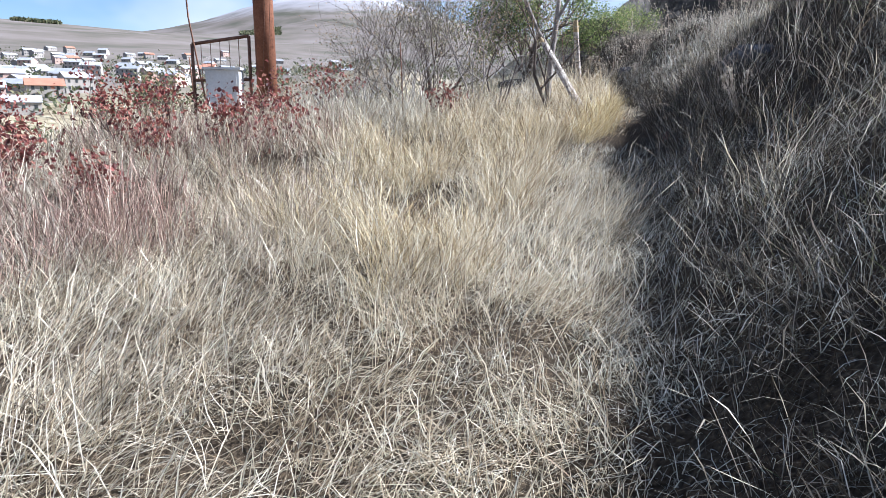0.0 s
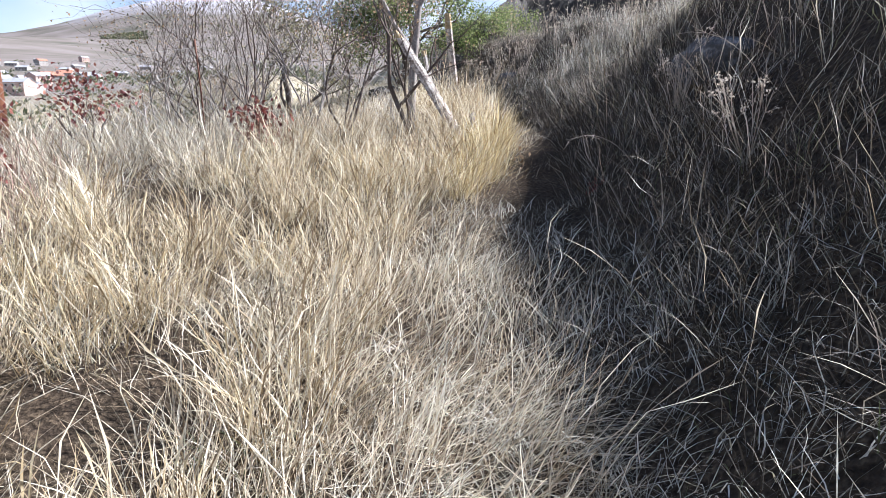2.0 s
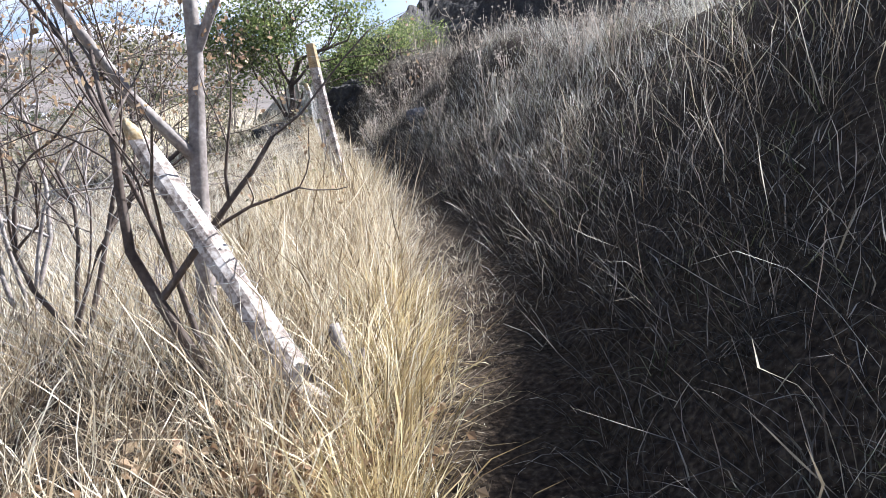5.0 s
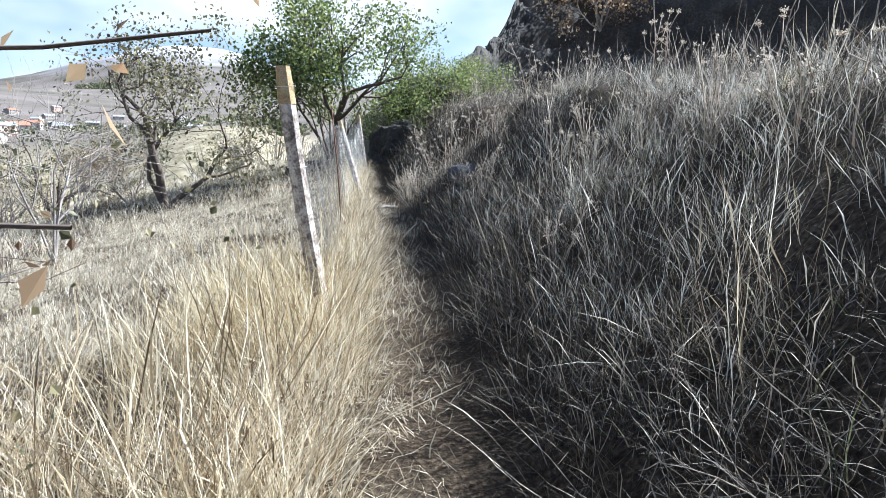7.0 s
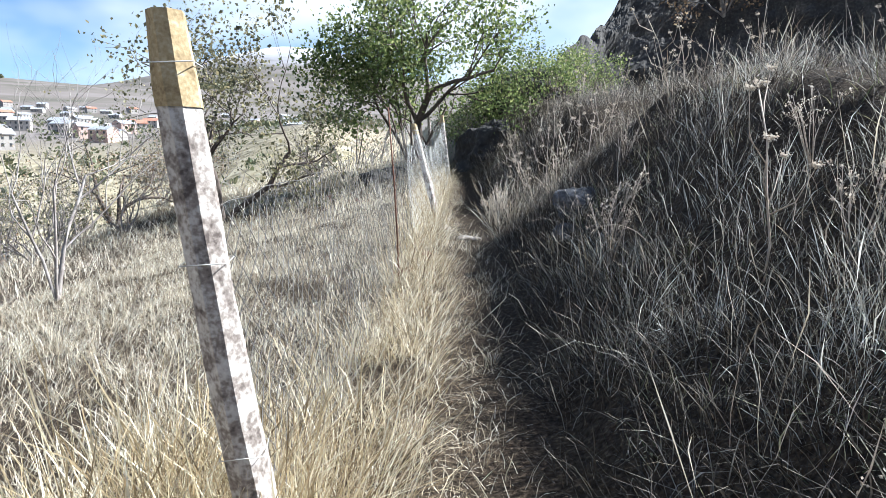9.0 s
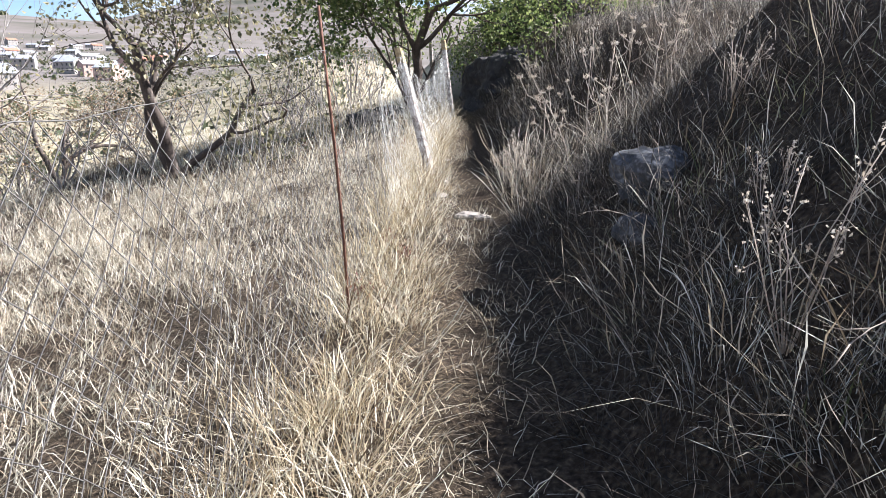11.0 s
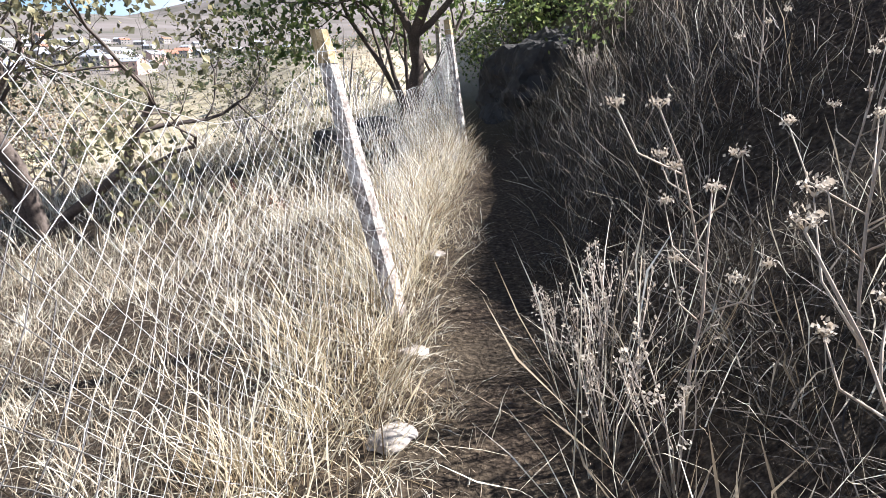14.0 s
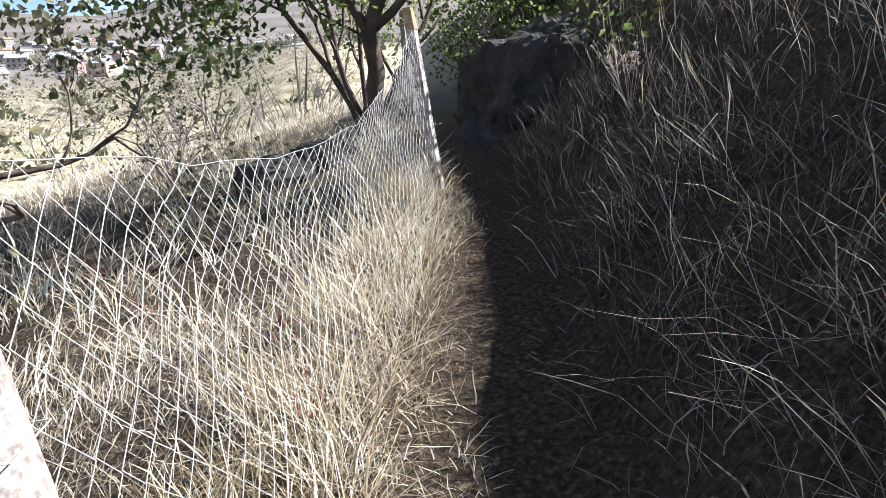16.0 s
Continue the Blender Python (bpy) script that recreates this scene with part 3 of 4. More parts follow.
def box(x0, y0, z0, x1, y1, z1):
    v = [(x0, y0, z0), (x1, y0, z0), (x1, y1, z0), (x0, y1, z0), (x0, y0, z1), (x1, y0, z1), (x1, y1, z1), (x0, y1, z1)]
    return [Vector(p) for p in v], [(0, 3, 2, 1), (4, 5, 6, 7), (0, 1, 5, 4), (1, 2, 6, 5), (2, 3, 7, 6), (3, 0, 4, 7)]


def part(name, geo, mat, parent, label="", smooth=True):
    ob = new(name, mesh_from(name, geo[0], geo[1], mat, smooth))
    ob.parent = parent
    return tagged(ob, label)


def thing(name, x, y, z=None, label="", category="", group=""):
    e = new(name)
    e.matrix_basis = pose(x, y, hz(x, y) - .02 if z is None else z)
    return tagged(e, label, category, group)


def leaf_cloud(points, size, seed, per=1, spread=.05, droop=.4):
    """Small folded leaves about points: two triangles each, bent along the midrib."""
    g = np.random.default_rng(seed)
    verts, faces = [], []
    for p in points:
        for _ in range(per):
            c = Vector(p) + Vector(g.normal(0, spread, 3))
            d = Vector(g.normal(0, 1, 3))
            d.z -= droop
            d.normalize()
            s = d.cross(Vector(g.normal(0, 1, 3))).normalized()
            n = d.cross(s)
            ln = size * g.uniform(.6, 1.3)
            w = ln * g.uniform(.28, .45)
            o = len(verts)
            verts += [c, c + d * ln * .5 + s * w + n * w * .3, c + d * ln, c + d * ln * .5 - s * w + n * w * .3]
            faces += [(o, o + 1, o + 2), (o, o + 2, o + 3)]
    return verts, faces


def branching(g, base, way, length, radius, depth, wiggle, fork, up, tips, pieces, taper=.55, sides=6, angle=.7):
    """One limb as a crooked tapering bar, then its forks."""
    n = 5 if depth > 1 else 4
    p, d = Vector(base), Vector(way).normalized()
    pts, rad = [p.copy()], [radius]
    for i in range(n):
        d = (d + Vector(g.normal(0, wiggle, 3)) + Vector((0, 0, up))).normalized()
        p = p + d * (length / n)
        pts.append(p.copy())
        rad.append(radius * (1 - (1 - taper) * (i + 1) / n))
    pieces.append(tube(pts, rad, max(3, sides), cap=False))
    if depth == 0:
        tips += [pts[-1], pts[-2], pts[-3]]
        return
    for k in range(fork):
        at = 2 + (k * (n - 1)) // max(1, fork) if fork > 1 else n
        at = min(n, max(1, at + int(g.integers(0, 2))))
        if k == fork - 1:
            at = n
        a = g.uniform(0, 2 * math.pi)
        e = d.cross(Vector((math.cos(a), math.sin(a), .3))).normalized()
        w = (d * math.cos(angle) + e * math.sin(angle) * g.uniform(.7, 1.3)).normalized()
        branching(g, pts[at], w, length * g.uniform(.55, .8), rad[at] * g.uniform(.55, .8), depth - 1, wiggle, fork, up, tips, pieces, taper, max(3, sides - 1), angle)


def tree(name, label, x, y, limbs, depth, fork, bark, leaf=None, leaf_size=.08, per=3, spread=.12, seed=1, wiggle=.16, up=.05, angle=.7, z=None, category="tree", droop=.4, group=""):
    """limbs: (way, length, radius) of each stem from the root."""
    g = np.random.default_rng(seed)
    root = thing(name, x, y, z, label, category, group)
    tips, pieces = [], []
    for way, length, radius in limbs:
        branching(g, (0, 0, -.05), way, length, radius, depth, wiggle, fork, up, tips, pieces, angle=angle)
    if group:
        part("trunk", joined(pieces), bark, root)
    else:
        # each stem is a part, and so is each bough that forks from it, with its twigs
        per_stem = len(pieces) // len(limbs)
        bough = (per_stem - 1) // fork
        for k in range(len(limbs)):
            own = pieces[k * per_stem:(k + 1) * per_stem]
            stem = part("trunk", own[0], bark, root)
            for j in range(fork):
                part("bough", joined(own[1 + j * bough:1 + (j + 1) * bough]), bark, stem)
    if leaf:
        c = part("crown", leaf_cloud(tips, leaf_size, seed + 5, per, spread, droop), leaf, root, smooth=False)
        c["kind"] = "stuff"
    return root


def boulder(name, label, x, y, size, seed, mat=STONE, sink=.3, z=None, turn=0, detail=3, rough=1.0):
    bm = bmesh.new()
    bmesh.ops.create_icosphere(bm, subdivisions=detail, radius=1)
    off = Vector((seed * 3.7, seed * 1.9, seed * .7))
    for v in bm.verts:
        n = v.co.copy()
        # broad facets first, then roughness
        k = 1 + .30 * noise.noise(n * 1.2 + off) + .14 * abs(noise.noise(n * 2.3 + off)) + rough * (.10 * noise.noise(n * 4 + off) + .05 * noise.noise(n * 11 + off) + .03 * noise.noise(n * 27 + off))
        v.co = Vector((n.x * size[0], n.y * size[1], n.z * size[2])) * k
    me = bpy.data.meshes.new(name)
    bm.to_mesh(me)
    bm.free()
    me.materials.append(mat)
    ob = new(name, me)
    ob.matrix_basis = pose(x, y, (hz(x, y) if z is None else z) + size[2] * (1 - 2 * sink) * .6, 0, 0, turn)
    return tagged(ob, label, "rock")


# ---- the wire fence ----
def post_shape(height_m, w, lean, bow=0.0):
    """A square concrete post with worn corners; lean is the top's offset."""
    n = 10
    verts, faces = [], []
    c = w * .22
    for i in range(n + 1):
        s = i / n
        ox, oy = lean[0] * s + bow * math.sin(math.pi * s), lean[1] * s
        if i == n:
            k = .8
        else:
            k = 1 - .12 * s
        h = w / 2 * k
        ring = [(-h + c, -h), (h - c, -h), (h, -h + c), (h, h - c), (h - c, h), (-h + c, h), (-h, h - c), (-h, -h + c)]
        for j, (a, b) in enumerate(ring):
            a, b = (a + b) * .707, (b - a) * .707
            q = Vector((a + ox, b + oy, s * height_m))
            f = noise.noise(q * 9 + Vector((lean[0] * 40, 0, 3)))
            verts.append(Vector((q.x + f * w * .06, q.y + f * w * .06, q.z)))
    for i in range(n):
        for j in range(8):
            k = (j + 1) % 8
            faces.append((i * 8 + j, i * 8 + k, (i + 1) * 8 + k, (i + 1) * 8 + j))
    faces.append(tuple(range(n * 8, n * 8 + 8)))
    return verts, faces


def chain_link(p0, p1, h0, h1, sag, cell=.055, wire=.0021, lean0=(0, 0), lean1=(0, 0), low=.04, seed=0, belly=.0):
    """Zigzag wires hooked into one another between two posts; the top edge sags and the net bulges."""
    g = np.random.default_rng(seed)
    p0, p1 = Vector(p0), Vector(p1)
    run = (p1 - p0)
    length = run.length
    cols = int(length / cell)
    verts, faces = [], []
    side = Vector((-run.y, run.x, 0)).normalized()
    for c in range(cols):
        rows_n = int((h0 + (h1 - h0) * c / cols) / cell)
        prev = None
        for r in range(rows_n + 1):
            s = (c + (.0 if ((r + c) % 2) else 1.0)) / cols
            s = min(max(s, 0), 1)
            b = p0 + run * s
            gz = hz(b.x, b.y) + low
            top = (h0 + (h1 - h0) * s) * (1 - sag * math.sin(math.pi * s))
            f = r / rows_n
            ln = (lean0[0] * (1 - s) + lean1[0] * s, lean0[1] * (1 - s) + lean1[1] * s)
            bul = belly * math.sin(math.pi * s) * math.sin(math.pi * f) + .012 * math.sin(s * 31 + f * 9 + seed)
            q = Vector((b.x + ln[0] * f, b.y + ln[1] * f, gz + top * f)) + side * bul
            q += Vector((0, 0, .004 * math.sin(c * 1.7 + r)))
            if prev is not None:
                v, fc = tube([prev, q], [wire, wire], 3, cap=False)
                o = len(verts)
                verts += v
                faces += [tuple(i + o for i in k) for k in fc]
            prev = q
    return verts, faces


def fence_post(x, y, h, w, lean, turn, label, bow=0.0, cap=True, name="fence_post"):
    e = thing(name, x, y, hz(x, y) - .1, label, "fence post", "posts of the wire fence")
    e.matrix_basis = pose(x, y, hz(x, y) - .1, 0, 0, turn)
    v, f = post_shape(h + .1, w, lean, bow)
    part("shaft", (v, f), CONCRETE, e, smooth=False)
    if cap:
        # lichen crust round the head
        n = 11 * 8
        ring = [Vector(q).lerp(Vector(v[-16:][i % 8] if i < 8 else q), (.7 if bow else .92) if i < 8 else 0) for i, q in enumerate(v[-24:])]
        c = sum(ring, Vector()) / len(ring)
        crust = [Vector((c.x + (q.x - c.x) * 1.06, c.y + (q.y - c.y) * 1.06, q.z + .003)) for q in ring]
        fc = [(i * 8 + j, i * 8 + (j + 1) % 8, (i + 1) * 8 + (j + 1) % 8, (i + 1) * 8 + j) for i in range(2) for j in range(8)] + [tuple(range(16, 24))]
        part("lichen_crust", (crust, fc), LICHEN, e, "yellow lichen on the post's head", smooth=False)
    for hh in (.35, .65, .93):
        i = hh
        ring_c = Vector((lean[0] * i + bow * math.sin(math.pi * i), lean[1] * i, i * (h + .1)))
        k = w * .56
        loop = [ring_c + Vector((k * a, k * b, .004 * a)) for a, b in ((-1, -1), (1, -1), (1, 1), (-1, 1), (-1, -1))]
        part("tie_wire", tube(loop, [.0018] * 5, 4), WIRE, e)
    return e


CX, CY, AX, AY, BX, BY2, RX, RY = 3.26, 15.2, 4.50, 23.92, 5.15, 28.9, 3.74, 19.75
fence_post(CX + .09, CY, 1.84, .115, (-.28, -.05), 4, "pale weathered concrete fence post with a lichened head, slightly bowed", bow=-.02)
fence_post(AX, AY, 1.49, .105, (-.38, .32), 3, "pale concrete fence post leaning away from the path, lichened on top")
fence_post(BX, BY2, 1.50, .10, (-.18, .1), 5, "slim pale concrete fence post leaning beside the dark bank")
fence_post(5.0, 33.6, 1.45, .10, (-.05, .05), 2, "far concrete fence post under the green tree", cap=False)
rod = thing("fence_rod", RX, RY, label="thin rusty iron rod holding up the wire mesh", category="fence post", group="posts of the wire fence")
part("rod", tube([(.05, 0, -.1), (.03, 0, .5), (0, 0, 1.0), (-.06, .02, 1.75)], [.009] * 4, 6), RUST, rod)
tie = [Vector((.03 * math.sin(i * 2.1), .012 * math.cos(i * 2.1), .15 + i * .045)) for i in range(30)]
part("barbed_tie", tube([Vector((.045 - .05 * p.z / 1.5, 0, 0)) + Vector((p.x * .5, p.y, p.z)) for p in tie], [.0018] * 30, 4), RUST, rod)


def net(label, *args, **kw):
    e = thing("chain_link_fence", args[0][0], args[0][1], 0, label, "wire fence", "wire mesh along the path")
    e.matrix_basis = Matrix.Identity(4)
    tone = kw.pop("tone", WIRE)
    part("wire_mesh", chain_link(*args, **kw), tone, e)
    p0, p1, h0, h1, sag = Vector(args[0]), Vector(args[1]), args[2], args[3], args[4]
    l0, l1 = kw.get("lean0", (0, 0)), kw.get("lean1", (0, 0))
    for nm, f in (("top_wire", 1.0), ("bottom_wire", 0.03)):
        pts = []
        for i in range(25):
            s = i / 24
            b = p0.lerp(p1, s)
            pts.append((b.x + (l0[0] * (1 - s) + l1[0] * s) * f, b.y + (l0[1] * (1 - s) + l1[1] * s) * f, hz(b.x, b.y) + .04 + f * (h0 + (h1 - h0) * s) * (1 - sag * math.sin(math.pi * s))))
        part(nm, tube(pts, [kw.get("wire", .0021) * .9] * 25, 4), tone, e)
    return e


n1 = net("dark weathered chain-link mesh stretched between a concrete post and a rod", (CX, CY, 0), (RX, RY, 0), 1.28, 1.46, .02, wire=.0016, tone=OLD_WIRE, lean0=(-.12, 0), lean1=(-.03, 0), seed=1)
n1b = net("dark weathered chain-link mesh running on from the rod", (RX, RY, 0), (4.02, 21.75, 0), 1.46, 1.48, .02, wire=.0016, tone=OLD_WIRE, lean0=(-.03, 0), lean1=(-.1, 0), seed=8)
n2 = net("bright galvanised chain-link mesh hanging from a leaning post", (4.01, 21.7, 0), (AX, AY, 0), 1.46, 1.42, .2, cell=.05, wire=.0010, lean0=(-.1, 0), lean1=(-.34, .28), seed=2, belly=.10)
n3 = net("chain-link mesh sagging between two leaning concrete posts", (AX, AY, 0), (BX, BY2, 0), 1.30, 1.3, .3, cell=.055, wire=.0012, lean0=(-.33, .27), lean1=(-.15, .08), seed=3, belly=.12)
n4 = net("chain-link mesh half hidden in scrub", (BX, BY2, 0), (5.0, 33.6, 0), 1.25, 1.2, .1, cell=.07, wire=.002, lean0=(-.15, 0), seed=4)
# the broken post and the fence that turns off across the slope
DX, DY = 2.33, 10.05
e = thing("broken_concrete_post", DX, DY, hz(DX, DY) - .05, "lichen-white concrete post fallen aslant with its net", "fence post")
v, f = post_shape(1.24, .118, (-.63, .79))
part("shaft", (v, f), CONCRETE, e, smooth=False)
tp = Vector((-.63, .79, 1.24))
part("broken_end", tube([tp - Vector((0, 0, .02)), tp + Vector((-.035, .02, .05)), tp + Vector((-.05, .03, .09))], [.042, .03, .012], 6), LICHEN, e, "broken rusty-yellow end")
wr_pts = []
for i in range(60):
    s = .25 + .65 * i / 60
    a = i * 1.15
    wr_pts.append(Vector((-.63 * s + .078 * math.cos(a), .79 * s + .078 * math.sin(a), 1.24 * s + .02 * math.sin(a))))
part("wrapped_wire", tube(wr_pts, [.0018] * 60, 4), WIRE, e)
stump = thing("wooden_stake", 2.42, 10.2, label="grey split wooden stake stub in the grass", category="stake")
part("stake", joined([tube([(0, 0, -.1), (-.02, .01, .2), (-.06, .02, .42)], [.045, .04, .025], 7), tube([(.03, 0, .1), (.05, .02, .3)], [.02, .008], 5)]), GREY_BARK, stump)
n5 = net("loose chain-link mesh among bare shrubs", (2.0, 10.7, 0), (-.6, 12.0, 0), .95, 1.15, .15, cell=.06, wire=.0018, lean0=(-.3, .2), seed=5, belly=.12)
n6 = net("chain-link mesh running across the slope", (-.6, 12.0, 0), (-4.5, 12.6, 0), 1.15, 1.2, .1, cell=.07, wire=.002, seed=6)
n7 = net("loose chain-link mesh slumped in the tall straw", (-2.1, 9.7, 0), (-.15, 9.2, 0), .95, .85, .15, cell=.06, wire=.0016, lean0=(.1, -.2), lean1=(-.1, -.15), seed=7, belly=.15)
for px, py in ((-.6, 12.0), (-4.5, 12.6)):
    r2 = thing("fence_rod", px, py, label="thin rusty iron rod holding up the wire mesh", category="fence post", group="posts of the wire fence")
    part("rod", tube([(.02, 0, -.1), (0, 0, .7), (-.03, 0, 1.3)], [.011] * 3, 6), RUST, r2)

# ---- pole, gate and meter box ----
pole = thing("utility_pole", -3.05, 12.1, label="thick red-brown tarred wooden utility pole", category="pole")
part("shaft", tube([(.06, 0, -.3), (.03, 0, 2), (-.05, 0, 5), (-.12, 0, 8.5)], [.18, .172, .16, .145], 20), POLE_WOOD, pole)
part("iron_band", tube([(.022, 0, 2.3), (.02, 0, 2.36)], [.178, .178], 20), RUST, pole)
guy = thing("stay_wire", -4.1, 11.6, label="dark slack stay wire beside the pole", category="cable")
part("cable", tube([(.25, .1, -.1), (.1, .05, .7), (-.05, 0, 1.8), (-.1, 0, 3.0), (.1, 0, 5.5)], [.014] * 5, 6), RUST, guy)
for k, ox in enumerate((.18, .27)):
    part("thin_cable", tube([(.9 + ox, .3, .9), (1.0 + ox, .3, 2.4), (1.15 + ox, .3, 5)], [.006] * 3, 5), RUST, guy)
gate = thing("gate_frame", -4.0, 12.0, label="dark iron gate frame standing by the pole", category="gate")
gate.rotation_euler.z = .1
for a, b, nm in (((.72, 0, -.1), (.72, 0, 1.52), "upright"), ((-.25, 0, -.1), (-.25, 0, 1.36), "upright"), ((-.25, 0, 1.36), (.72, 0, 1.52), "top_bar"), ((-.25, 0, .75), (.72, 0, .78), "middle_bar")):
    part(nm, tube([a, b], [.028, .028], 8), RUST, gate)
for i in range(5):
    part("thin_bar", tube([(-.1 + i * .16, 0, .3), (-.1 + i * .16, 0, 1.385 + i * .026)], [.006, .006], 5), RUST, gate)
mb = thing("meter_box", -3.62, 11.8, label="white painted metal meter box on a stand", category="meter box")
part("body", box(-.33, -.12, .28, .24, .16, .93), PAINT, mb, smooth=False)
part("door", box(-.29, -.135, .33, .20, -.122, .88), PAINT, mb, smooth=False)
part("roof", box(-.37, -.17, .932, .28, .19, .97), PAINT, mb, smooth=False)
part("latch", box(.13, -.15, .56, .16, -.136, .64), RUST, mb, smooth=False)
for a in (-.27, .18):
    part("leg", box(a, -.03, -.1, a + .05, .03, .278), RUST, mb, smooth=False)

# ---- rocks ----
boulder("flat_slab", "grey-green flat rock slab set in the bank", 3.75, 8.0, (.30, .36, .18), 1, LICHEN_ROCK, .4, turn=20)
boulder("path_stone", "pale flat stone lying on the path", 4.72, 21.95, (.12, .09, .04), 2, STONE, .35, turn=15)
boulder("path_stone", "pale flat stone lying on the path", 4.50, 22.75, (.10, .08, .035), 3, STONE, .35, turn=50)
boulder("path_stone", "small pale stone on the path's edge", 4.58, 23.4, (.07, .06, .03), 4, STONE, .3)
boulder("path_stone", "small pale stone on the path's edge", 4.70, 24.8, (.07, .06, .03), 5, STONE, .3)
boulder("path_stone", "small broken stone half sunk in soil", 4.84, 21.8, (.07, .05, .035), 6, STONE, .3)
boulder("bank_boulder", "lichen-mottled grey boulder in the bank", 5.72, 20.1, (.27, .26, .2), 7, LICHEN_ROCK, .55, detail=4, rough=.8, turn=30)
boulder("bank_boulder", "low dark boulder bedded in the bank", 5.46, 19.6, (.14, .16, .1), 8, LICHEN_ROCK, .55, detail=4, rough=.8, turn=80)
boulder("mound_rock", "dark rounded rock in the sunlit pasture", 3.4, 30.6, (.45, .36, .28), 10, ROCK, .3)
boulder("mound_rock", "dark rounded rock in the sunlit pasture", 3.9, 31.2, (.36, .34, .26), 11, ROCK, .3)
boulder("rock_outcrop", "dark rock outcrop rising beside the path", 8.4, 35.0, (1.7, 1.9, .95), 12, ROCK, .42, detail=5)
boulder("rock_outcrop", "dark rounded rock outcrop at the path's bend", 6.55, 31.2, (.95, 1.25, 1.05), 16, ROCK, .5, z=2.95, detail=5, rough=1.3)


def crag(name, label, crest, foot, seed, rows=150, cols=46):
    """A rock ridge: crest points (x, y, z), a steep broken face falling towards foot (dx, dy), a sloping back."""
    c = np.array(crest, float)
    run = np.r_[0, np.cumsum(np.hypot(np.diff(c[:, 0]), np.diff(c[:, 1])))]
    sx = np.linspace(0, run[-1], rows)
    top = np.stack([np.interp(sx, run, c[:, i]) for i in range(3)], -1)
    verts, faces = [], []
    for i, p in enumerate(top):
        base = p[:2] + np.array(foot)
        zb = float(height(*base)) - 1.5
        back = p[:2] - np.array(foot) * 2.2
        zk = float(height(*back)) - 1.5
        for j in range(cols):
            v = j / (cols - 1)
            if v < .68:
                q = v / .68
                # ledges: each step of the face goes up more than in
                led = q + .05 * math.sin(q * 17 + sx[i] * .35) + .02 * math.sin(q * 41 + sx[i] * 1.1)
                xy = base + (p[:2] - base) * min(1, max(0, led)) ** 1.25
                z = zb + (p[2] - zb) * q
            else:
                q = (v - .68) / .32
                xy = p[:2] + (back - p[:2]) * q
                z = p[2] + (zk - p[2]) * q * q
            w = Vector((xy[0], xy[1], z))
            k = .9 * noise.noise(w * .22 + Vector((seed, 0, 0))) + .55 * abs(noise.noise(w * .55)) + .35 * noise.noise(w * 1.3) + .22 * abs(noise.noise(w * 2.9)) + .1 * noise.noise(w * 6)
            f = Vector((foot[0], foot[1], .5 * abs(foot[1]))).normalized()
            verts.append(w + f * k * (.25 + .45 * min(1, v * 3)))
    for i in range(rows - 1):
        for j in range(cols - 1):
            faces.append((i * cols + j, (i + 1) * cols + j, (i + 1) * cols + j + 1, i * cols + j + 1))
    return tagged(new(name, mesh_from(name, verts, faces, ROCK, smooth=False)), label, "cliff")


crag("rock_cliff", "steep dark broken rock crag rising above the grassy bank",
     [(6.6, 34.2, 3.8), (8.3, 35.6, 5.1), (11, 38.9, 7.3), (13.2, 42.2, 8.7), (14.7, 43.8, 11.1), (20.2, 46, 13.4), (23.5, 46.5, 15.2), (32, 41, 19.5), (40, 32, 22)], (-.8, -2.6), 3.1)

# ---- trees and shrubs ----
tree("green_tree", "leafy green tree with yellowing tips behind the fence", 4.36, 32.2, [((.02, 0, 1), 2.45, .15), ((.22, .1, 1), 2.3, .04), ((-.30, .1, 1), 2.4, .055), ((-.10, -.25, 1), 2.0, .05), ((.35, .3, 1), 2.2, .05)],
     3, 4, BARK, GREEN_LEAF, .105, 16, .22, seed=3, wiggle=.14, up=.03, angle=.75)
tree("scrub_tree", "olive-leaved scrubby tree spreading from dark stems", -.1, 28.6, [((-.05, 0, 1), 2.5, .13), ((.6, .1, 1), 2.4, .08), ((-.75, -.1, 1), 2.3, .07)],
     4, 3, BARK, OLIVE_LEAF, .09, 6, .18, seed=4, wiggle=.2, up=.02, angle=.75)
tree("scrub_tree", "sparse scrubby tree with a few olive leaves", -3.6, 31.5, [((-.3, .1, 1), 1.7, .07), ((.35, 0, 1), 1.6, .06), ((.0, .3, 1), 1.8, .06)],
     3, 3, BARK, OLIVE_LEAF, .08, 2, .16, seed=5, wiggle=.2, up=.02, angle=.8)
tree("dead_sapling", "leafless grey sapling on the slope", -.75, 22.3, [((-.1, .0, 1), 1.9, .034), ((.4, 0, 1), 1.6, .024), ((-.5, 0, 1), 1.6, .024)], 3, 4, GREY_BARK, None, seed=6, wiggle=.12, angle=.6)
tree("dead_sapling", "leafless grey sapling in the pasture", -4.2, 24.5, [((.1, .0, 1), 1.5, .04), ((-.4, 0, 1), 1.3, .03)], 3, 3, GREY_BARK, None, seed=7, wiggle=.12, angle=.6)
tree("crooked_sapling", "crooked bare sapling with a few withered leaves", 1.86, 10.8, [((-.36, .08, 1), 1.3, .034), ((-.16, .2, 1), 1.1, .02)], 3, 3, BARK, DRY_LEAF, .024, 3, .04, seed=18, wiggle=.12, angle=.6, droop=1.5)
tree("grey_sapling", "straight bare grey-barked sapling behind the fallen post", 1.84, 11.15, [((.10, .02, 1), 2.6, .058), ((.6, .2, .7), .32, .012), ((-.5, .1, .7), .4, .012)], 2, 3, GREY_BARK, None, seed=9, wiggle=.07, angle=.65, droop=1.5)
